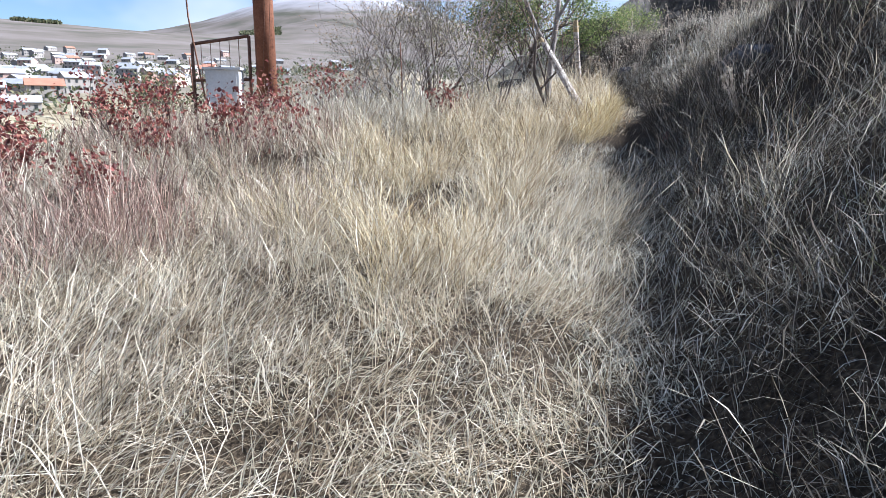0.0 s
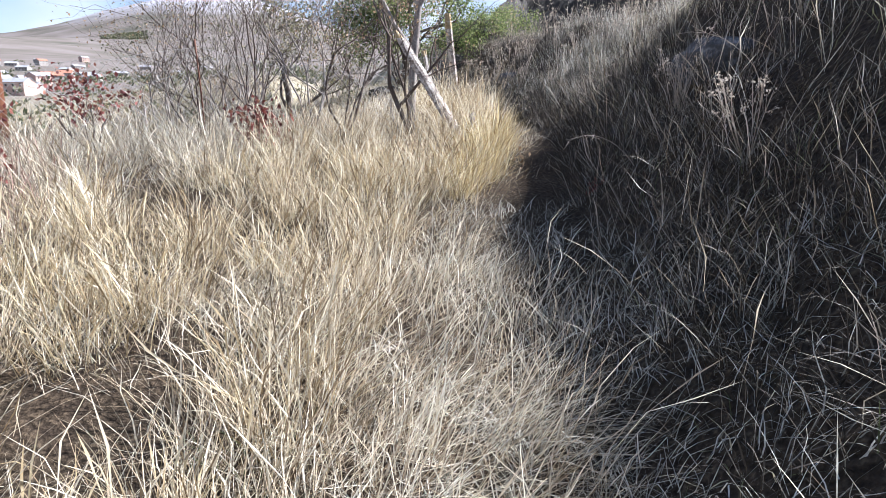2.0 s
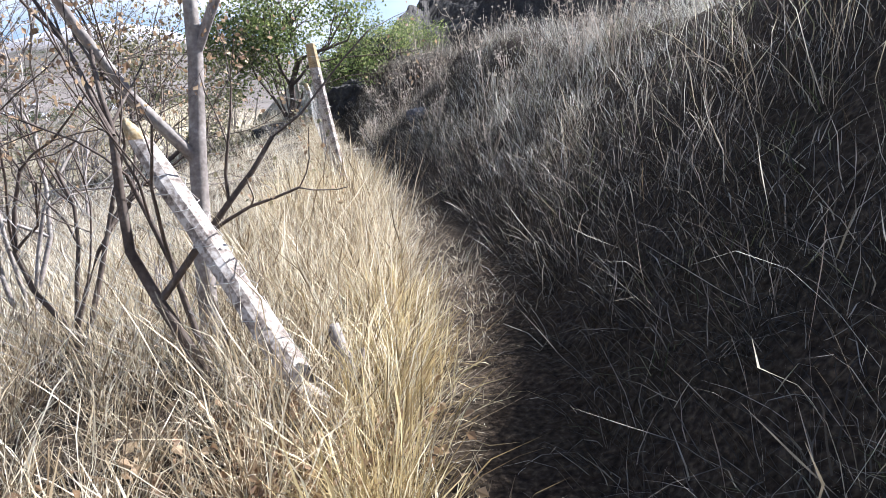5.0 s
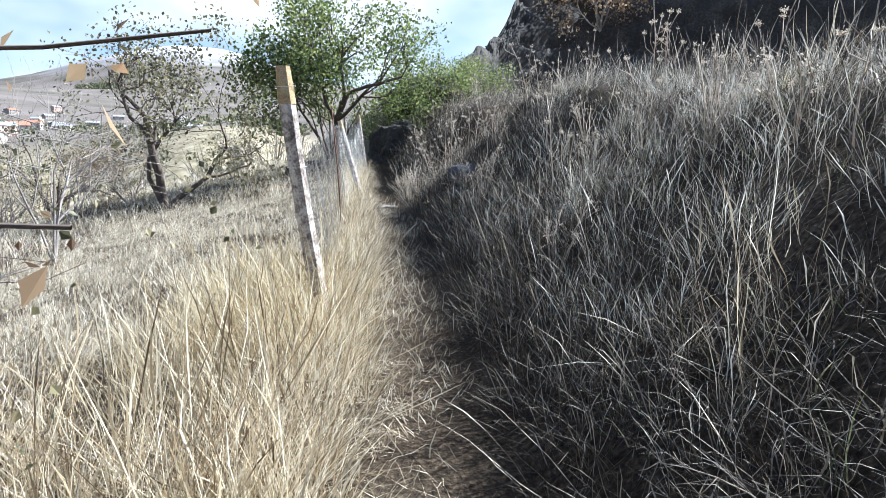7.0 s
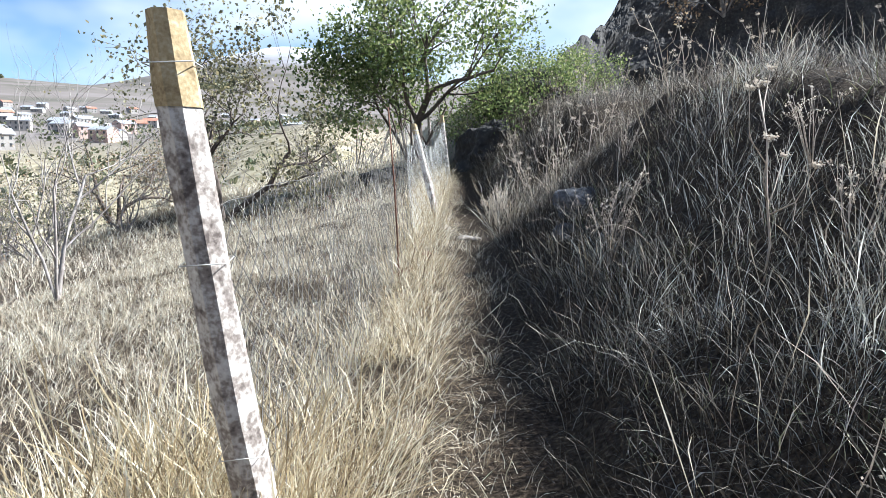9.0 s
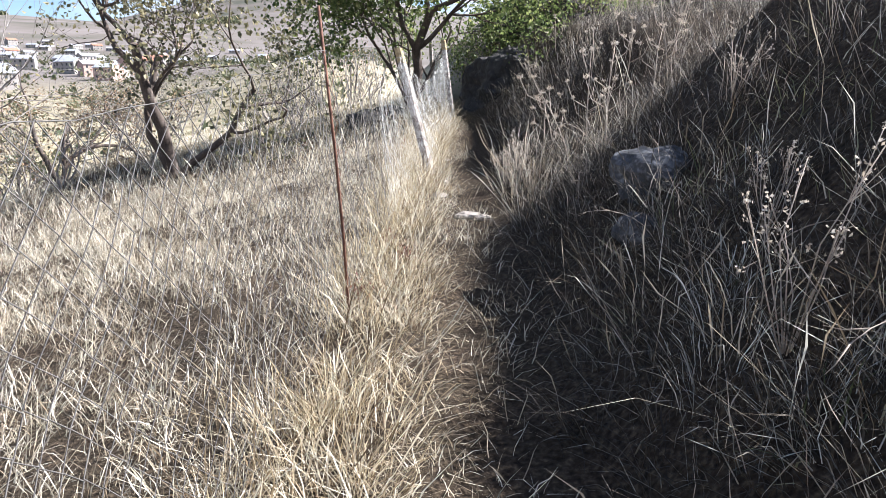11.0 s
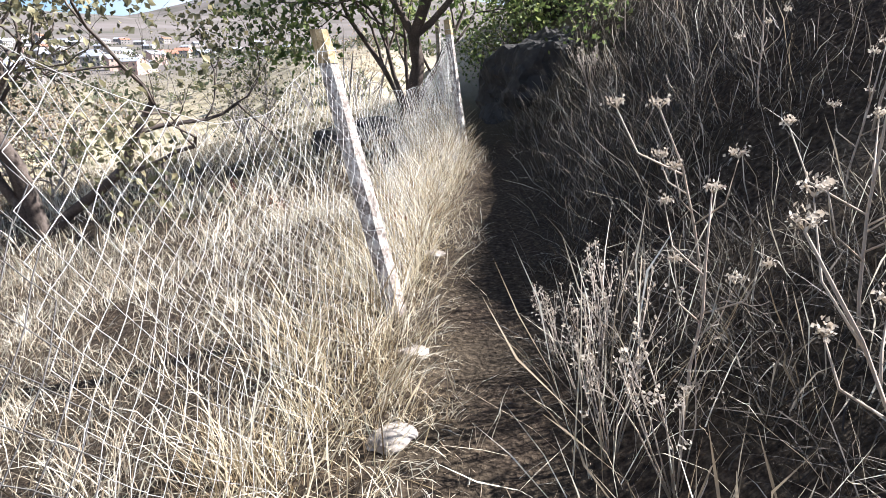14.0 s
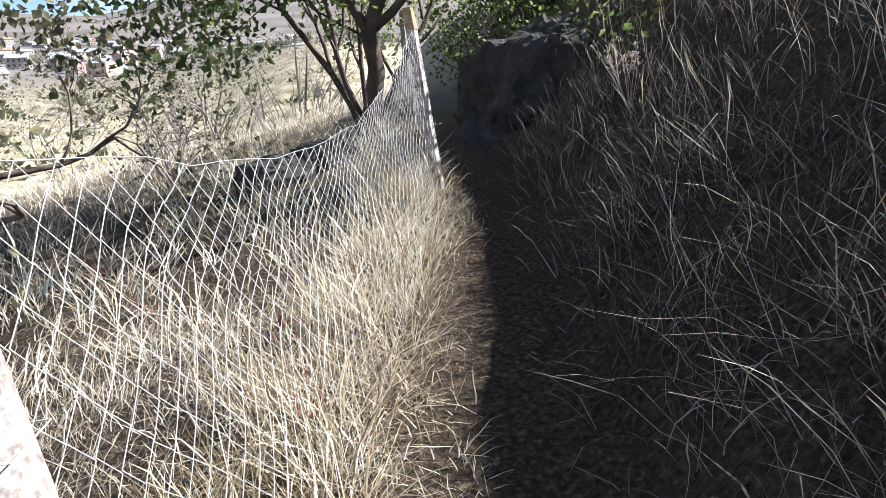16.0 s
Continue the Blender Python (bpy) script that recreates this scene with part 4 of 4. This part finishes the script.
for i, (sx, sy, s) in enumerate(((.7, 12.3, 1.35), (-.1, 12.9, 1.4), (-.3, 13.9, 1.2), (-.9, 13.6, 1.3), (-.7, 14.8, 1.5), (1.1, 11.7, 1.0), (-1.5, 14.6, 1.3))):
    tree("bare_thicket_shrub", "bare grey thicket shrub behind the wire", sx, sy,
         [((-.3, .1, 1), 1.15 * s, .018), ((.3, 0, 1), 1.25 * s, .019), ((0, .3, 1), 1.1 * s, .016), ((.1, -.3, 1), 1.05 * s, .015)],
         3, 4, BARK if i % 2 else GREY_BARK, DRY_LEAF if i % 2 else OLIVE_LEAF, .032, 1, .05, seed=20 + i, wiggle=.2, angle=.65, category="shrub", group="bare shrubs behind the wire")
for i, (sx, sy, s) in enumerate(((-2.4, 34, 1.4), (1.6, 32.5, 1.0), (-5.5, 28, 1.4), (-7.5, 24, 1.4), (-6.0, 34.5, 1.8), (1.0, 37, 1.6), (-9, 29, 1.8), (-3.2, 26.5, 1.0), (-5.8, 21.5, 1.1), (-8.5, 34, 2.0), (-11, 25, 1.8), (-3, 39, 2.0), (2.6, 41, 1.8), (-11, 38, 2.2), (-7, 18.5, 1.2), (-13, 31, 2.2), (-2.6, 29.5, 1.3), (-4.6, 30.5, 1.5), (-1.6, 31.5, 1.2), (-3.8, 36, 1.8), (-6.4, 31, 1.7), (-7.6, 27.5, 1.5), (-9.5, 22.5, 1.6), (-5.0, 25.5, 1.2))):
    tree("pasture_shrub", "bare brushy shrub on the dry slope", sx, sy,
         [((-.3, .1, 1), .8 * s, .025), ((.3, 0, 1), .9 * s, .025), ((0, .3, 1), .8 * s, .02), ((.6, -.3, 1), .7 * s, .02), ((-.6, -.3, 1), .7 * s, .02)],
         3, 4, GREY_BARK, OLIVE_LEAF if i % 2 else DRY_LEAF, .05, 1, .08, seed=40 + i, wiggle=.2, angle=.7, category="shrub", group="shrubs of the pasture")
for i, (sx, sy, s) in enumerate(((-4.6, 9.3, 1.0), (-3.5, 9.0, .95), (-2.6, 9.9, .85), (-5.6, 8.0, .9), (-3.2, 7.6, .6), (-1.7, 11.4, .9), (-6.5, 10.5, 1.1), (-4.3, 6.6, .6), (.1, 10.8, .5), (-2.6, 8.0, .75), (-3.9, 8.3, .85), (-2.0, 8.8, .6), (-3.3, 6.2, .45), (-5.0, 7.3, .7))):
    tree("red_shrub", "low shrub with dark red autumn leaves", sx, sy,
         [((-.4, .1, 1), .62 * s, .012), ((.4, 0, 1), .6 * s, .012), ((0, .4, 1), .65 * s, .012), ((.1, -.5, 1), .55 * s, .010)],
         2, 3, BARK, RED_LEAF, .06, 3, .07, seed=60 + i, wiggle=.2, angle=.6, category="shrub", group="red shrubs by the pole")
for i, (sx, sy, s) in enumerate(((8.6, 31.5, 1.0), (7.0, 37.5, 1.2), (10, 34, 1.2), (6.9, 29.9, .9), (7.6, 30.6, 1.1), (6.3, 32.6, 1.2), (7.3, 32.2, 1.3), (5.9, 34.2, 1.1), (9.2, 35.6, 1.1), (11.6, 38.2, 1.0))):
    tree("bank_shrub", "dark green shrub clinging to the rocky bank", sx, sy,
         [((-.4, .1, 1), .7 * s, .025), ((.4, 0, 1), .7 * s, .025), ((0, .4, 1), .8 * s, .02), ((0, -.4, 1), .7 * s, .02)],
         3, 3, BARK, GREEN_LEAF, .07, 4, .14, seed=80 + i, wiggle=.2, angle=.7, category="shrub", group="shrubs on the rocky bank")
tree("olive_shrub", "yellow-green leafy shrub beyond the red bushes", -5.6, 13.6, [((-.4, .1, 1), .8, .03), ((.4, 0, 1), .8, .03), ((0, .4, 1), .9, .03), ((0, -.4, 1), .8, .02)], 3, 3, BARK, OLIVE_LEAF, .07, 5, .14, seed=95, wiggle=.2, category="shrub")
tree("crag_bush", "grey leafless bush growing on the crag", 19.2, 43.6, [((-.5, -.2, 1), 2.0, .07), ((.4, -.2, 1), 2.0, .07), ((0, -.3, 1), 2.1, .06), ((.9, -.2, .8), 1.8, .05), ((-.9, -.2, .7), 1.8, .05)], 3, 4, GREY_BARK, DRY_LEAF, .15, 4, .3, seed=90, wiggle=.2, category="shrub", z=9.6)


for i, (sx, sy, q) in enumerate(((3.86, 20.0, .3), (4.12, 20.7, .22), (4.0, 21.3, .25), (2.75, 7.9, .2), (4.35, 25.6, .3), (4.2, 26.4, .3), (3.1, 27.4, .35), (2.4, 28.3, .4))):
    tree("red_weed", "tiny red-leaved weed in the dry grass", sx, sy, [((-.4, .1, 1), .45 * q, .003), ((.4, 0, 1), .5 * q, .003), ((0, .4, 1), .45 * q, .003)],
         1, 3, BARK, RED_LEAF, .032, 2, .02, seed=160 + i, wiggle=.2, angle=.6, category="weed", group="small red weeds")
lg = np.random.default_rng(171)
litter = [(a, b, hz(a, b) + .05 + c) for a, b, c in zip(lg.normal(2.05, .28, 420), lg.normal(9.75, .28, 420), lg.uniform(0, .12, 420))]
tagged(new("fallen_leaves", mesh_from("fallen_leaves", *leaf_cloud(litter, .05, 172, 2, .03, .1), DRY_LEAF, smooth=False)), "brown fallen leaves caught in grass by the broken post", "leaves", kind="stuff")


# ---- dead weeds ----
def umbel_weed(seed, tall, heads, name, label):
    """A dead umbel: ribbed stem, arching side shoots, each ending in spokes with seed clusters."""
    g = np.random.default_rng(seed)
    root = tagged(new(name), label, "weed", "dead umbel weeds on the bank")
    lean = Vector((g.normal(-.12, .12), g.normal(0, .12), 0))
    pts = [Vector((0, 0, -.05)) + lean * (s * s * tall) + Vector((0, 0, tall * s)) + Vector(g.normal(0, .008, 3)) for s in (0, .25, .5, .75, 1)]
    part("stem", tube(pts, [.006, .0055, .0048, .004, .003], 5), GREY_STEM, root)
    ends = [(pts[-1], Vector((0, 0, 1)))]
    for k in range(heads):
        s = g.uniform(.35, .9)
        b = pts[0].lerp(pts[-1], s)
        i = min(3, int(s * 4))
        b = pts[i].lerp(pts[i + 1], s * 4 - i)
        a = g.uniform(0, 2 * math.pi)
        ln = tall * g.uniform(.18, .38)
        d = Vector((math.cos(a), math.sin(a), .6))
        m = b + d * ln * .5
        t = m + Vector((d.x * .35, d.y * .35, .9)) * ln * .6
        part("shoot", tube([b, m, t], [.0035, .003, .002], 4), GREY_STEM, root)
        ends.append((t, Vector((d.x * .3, d.y * .3, 1)).normalized()))
    for p, d in ends:
        spokes = []
        r = g.uniform(.016, .034)
        for j in range(9):
            a = 2 * math.pi * j / 9 + g.uniform(0, .4)
            q = p + Vector((math.cos(a) * r * g.uniform(.5, 1), math.sin(a) * r * g.uniform(.5, 1), r * .75))
            spokes.append(tube([p, q], [.0012, .0012], 3, cap=False))
            spokes.append(leaf_cloud([q, q], .012, seed + j, 3, .006, 0))
        part("seed_head", joined(spokes), FLUFF, root, smooth=False)
    return root


def fluff_weed(seed, tall, name, label):
    """A bushy dead weed with clusters of pale fluffy heads."""
    g = np.random.default_rng(seed)
    root = tagged(new(name), label, "weed", "fluffy dead weeds by the path")
    for k in range(9):
        a = g.uniform(0, 2 * math.pi)
        d = Vector((math.cos(a) * .35, math.sin(a) * .35, 1))
        h = tall * g.uniform(.6, 1.1)
        p = [Vector((0, 0, -.04)), d * h * .5 + Vector(g.normal(0, .02, 3)), d * h + Vector(g.normal(0, .03, 3))]
        stem, tops = [tube(p, [.003, .0025, .0015], 4)], [p[2]]
        for _ in range(3):
            q = p[1].lerp(p[2], g.uniform(.4, 1)) + Vector(g.normal(0, .03, 3))
            stem.append(tube([p[1].lerp(p[2], .4), q], [.0012, .001], 3, cap=False))
            tops.append(q)
        part("fluffy_head", leaf_cloud(tops, .013, seed + k, 7, .008, -.3), FLUFF, part("stem", joined(stem), GREY_STEM, root), "pale seed fluff", smooth=False)["kind"] = "stuff"
    return root


def bent_stalk(seed, ln, name, label):
    """A long dry stalk, bent over, with a few twiggy side stems."""
    g = np.random.default_rng(seed)
    root = tagged(new(name), label, "stalk", "bent dry stalks")
    p, d = Vector((0, 0, -.05)), Vector((g.normal(0, .25), g.normal(0, .25), 1)).normalized()
    side = Vector((g.normal(0, 1), g.normal(0, 1), 0)).normalized()
    pts, rad = [p.copy()], [.0028]
    for i in range(9):
        d = (d + side * g.uniform(.05, .28) - Vector((0, 0, .05 * i * .5))).normalized()
        p = p + d * ln / 9
        pts.append(p.copy())
        rad.append(.0028 * (1 - i / 12))
        if i > 3:
            w = (d + Vector(g.normal(0, .6, 3))).normalized()
            part("twig", tube([p, p + w * ln * .07, p + w * ln * .12 + Vector((0, 0, .01))], [.0016, .0013, .0008], 3), GREY_STEM, root)
    part("stalk", tube(pts, rad, 5), GREY_STEM, root)
    return root


def scatter(makers, spots, seed):
    """Puts copies of each maker's weed at spots (x, y), turned and scaled unevenly."""
    g = random.Random(seed)
    for i, (x, y) in enumerate(spots):
        src = makers[i % len(makers)]
        m = pose(x, y, hz(x, y), g.uniform(-9, 9), g.uniform(-9, 9), g.uniform(0, 360))
        if not src.get("used"):
            src.matrix_basis = m
            src["used"] = 1
        else:
            c = copy_thing(src, m)
            s = g.uniform(.75, 1.2)
            c.scale = (s, s, s)


def bank_spots(n, us, ys, seed):
    g = random.Random(seed)
    out = []
    for _ in range(n):
        y = g.uniform(*ys)
        out.append((float(path_x(y)) + g.uniform(*us), y))
    return out


UMB = "tall dead umbel weed with pale seed heads on the bank"
scatter([umbel_weed(101 + i, .75 + .12 * (i % 3), 4 + i % 3, "dead_umbel", UMB) for i in range(4)],
        [(5.55, 21.6), (5.75, 21.3), (5.9, 22.3), (5.5, 22.5), (6.3, 21.8), (6.9, 20.7), (7.2, 21.5), (6.7, 22.4), (5.75, 23.0)] + bank_spots(26, (1.3, 4.2), (10, 31), 3), 5)
scatter([fluff_weed(131 + i, .42 + .08 * i, "fluffy_weed", "bushy dead weed with pale fluffy heads beside the path") for i in range(3)],
        [(5.25, 22.9), (5.4, 23.1), (5.25, 22.5), (5.35, 22.2), (5.22, 23.2), (5.3, 17.9), (5.6, 18.6)] + bank_spots(16, (.7, 2.6), (6, 28), 8), 6)
scatter([bent_stalk(151 + i, .45 + .08 * i, "bent_stalk", "long pale dry stalk bent over the grass") for i in range(5)],
        bank_spots(48, (.8, 3.0), (1.5, 27), 12) + bank_spots(14, (-3.2, -.6), (2, 14), 13) + [(5.4, 21.2), (5.45, 21.0), (5.6, 20.9), (5.3, 22.6), (5.5, 22.9)], 7)


# ---- the valley: scrub, orchards, village ----
def far_plants(name, label, n, rs, azs, hs, per, width, mat, seed, lean=.3, bunch=.5, round_crown=False):
    g = np.random.default_rng(seed)
    r = rs[0] + (rs[1] - rs[0]) * g.uniform(0, 1, n) ** 1.3
    a = np.radians(g.uniform(*azs, n))
    x, y = r * np.sin(a), r * np.cos(a)
    ok = waves(x, y, .05) + g.uniform(-.8, .8, n) > -.3
    x, y = x[ok], y[ok]
    h = g.uniform(*hs, len(x))
    idx = np.repeat(np.arange(len(x)), per)
    m = len(idx)
    off = g.normal(0, 1, (m, 3)) * bunch
    bx, by = x[idx] + off[:, 0] * h[idx], y[idx] + off[:, 1] * h[idx]
    base = np.stack([bx, by, height(bx, by)], -1)
    ln = h[idx] * g.uniform(.5, 1.1, m)
    if round_crown:
        base[:, 2] += h[idx] * np.clip(.45 + off[:, 2] * .5, .05, 1)
        ln = ln * .3
    me = strips(name, base, np.arctan2(off[:, 1], off[:, 0]), np.abs(g.normal(lean, lean * .5, m)), np.abs(g.normal(.5, .3, m)), ln, width * h[idx] * g.uniform(.6, 1.4, m), BLADE, mat, seed + 1)
    return tagged(new(name, me), label, "scrub", kind="stuff")


SCRUB = blade_material("grey_scrub", [(0.15, (0.07, 0.062, 0.055)), (0.45, (0.17, 0.15, 0.135)), (0.8, (0.32, 0.29, 0.26))], 0.2, 0.8)
FAR_GREEN = blade_material("far_foliage", [(0.15, (0.045, 0.06, 0.035)), (0.5, (0.10, 0.115, 0.06)), (0.85, (0.22, 0.20, 0.11))], 0.3, 0.7)
far_plants("valley_scrub", "bare grey scrub covering the slope below the pasture", 1500, (38, 150), (-75, 4), (1.2, 3.0), 24, .026, SCRUB, 301, lean=.35, bunch=.28)
far_plants("valley_bushes", "olive autumn bushes on the valley slope", 420, (45, 200), (-75, 3), (1.5, 3.5), 40, .07, FAR_GREEN, 303, lean=.6, bunch=.25, round_crown=True)
far_plants("village_trees", "dark trees between the village houses", 1700, (190, 1100), (-60, 2), (4, 9), 12, .17, FAR_GREEN, 305, lean=.5, bunch=.2, round_crown=True)
for i, (r0, a0, a1, dep) in enumerate(((2250, -36.5, -33.2, 60), (2330, -31, -28.2, 60), (2700, -15.5, -12.5, 260))):
    far_plants("forest_belt", "dark planted forest belt on the bare hill", 500, (r0, r0 + dep), (a0, a1), (9, 14), 6, .5, FAR_GREEN, 320 + i, lean=.2, bunch=.3)


def house(label, w, d, h, roof_h, wall_mat, roof_mat, windows):
    root = tagged(new("village_house"), label, "house", "houses of the village across the valley")
    v, f = box(-w / 2, -d / 2, -4, w / 2, d / 2, h)
    gab = [Vector((-w / 2, 0, h + roof_h)), Vector((w / 2, 0, h + roof_h))]
    o = len(v)
    v += gab
    f = [q for q in f if q != (4, 5, 6, 7)] + [(4, o, 7), (5, 6, o + 1)]
    part("wall", (v, f), wall_mat, root, smooth=False)
    e = .5
    k = roof_h / (d / 2)
    for s in (-1, 1):
        a = [Vector((sx * (w / 2 + e), s * (d / 2 + e), h - e * k)) for sx in (-1, 1)] + [Vector((sx * (w / 2 + e), 0, h + roof_h)) for sx in (1, -1)]
        b = [p + Vector((0, 0, .18)) for p in a]
        part("roof_slope", (a + b, [(0, 1, 2, 3), (4, 5, 6, 7), (0, 1, 5, 4), (1, 2, 6, 5), (2, 3, 7, 6), (3, 0, 4, 7)]), roof_mat, root, smooth=False)
    for i in range(windows):
        for row in range(2 if h > 5 else 1):
            x = -w / 2 + w * (i + .5) / windows
            zz = 1.0 + row * 2.9
            part("window", box(x - .5, -d / 2 - .06, zz, x + .5, -d / 2 - .004, zz + 1.4), DARK_GLASS, root, smooth=False)
    part("chimney", box(w * .2, d * .1, h + roof_h * .4, w * .2 + .7, d * .1 + .7, h + roof_h + .9), wall_mat, root, smooth=False)
    return root


kinds = [house("two-storey pale house with a grey sheet roof", 12, 9, 6.2, 2.2, WALL, ROOF_METAL, 4),
         house("low white house with a shining sheet roof", 14, 9, 3.4, 2.0, WALL, ROOF_METAL, 4),
         house("pink stone house with a pale roof", 11, 9, 6.0, 2.0, PINK_WALL, ROOF_METAL, 3),
         house("pale house with a red roof", 12, 10, 5.6, 2.4, WALL, ROOF_RED, 3)]
hr = random.Random(9)
spots = [(255, -35.0), (262, -31.5), (275, -33.2), (290, -29.6), (300, -36.5), (310, -34.5), (335, -31), (340, -27.5), (365, -35.6), (380, -33)]
spots += [(hr.uniform(360, 620), hr.uniform(-40, -18)) for _ in range(34)]
spots += [(hr.uniform(620, 1150), hr.uniform(-32, -7)) for _ in range(50)]
for i, (r, a) in enumerate(spots):
    x, y = r * math.sin(radians(a)), r * math.cos(radians(a))
    src = kinds[hr.choice((0, 0, 1, 1, 1, 2, 3))] if i >= 4 else kinds[i]
    m = pose(x, y, hz(x, y) + .3, 0, 0, -a + hr.uniform(-40, 40))
    if i < 4:
        src.matrix_basis = m
    else:
        copy_thing(src, m)
mast = thing("lattice_mast", 21.5, 55.0, 13.2, "small blue lattice mast on the crag", "mast")
for a, b in ((-.5, -.5), (.5, -.5), (.5, .5), (-.5, .5)):
    part("leg", tube([(a, b, -1.5), (a * .7, b * .7, 3)], [.06, .05], 5), WIRE, mast)
for k in range(4):
    s, t = k * .75, (k + 1) * .75
    part("brace", tube([(-.5 + s * .05, -.5 + s * .05, s), (.5 - t * .05, -.5 + t * .05, t)], [.035, .035], 4), WIRE, mast)
    part("ring_bar", tube([(-.5 + s * .05, -.5 + s * .05, s), (.5 - s * .05, -.5 + s * .05, s)], [.035, .035], 4), WIRE, mast)
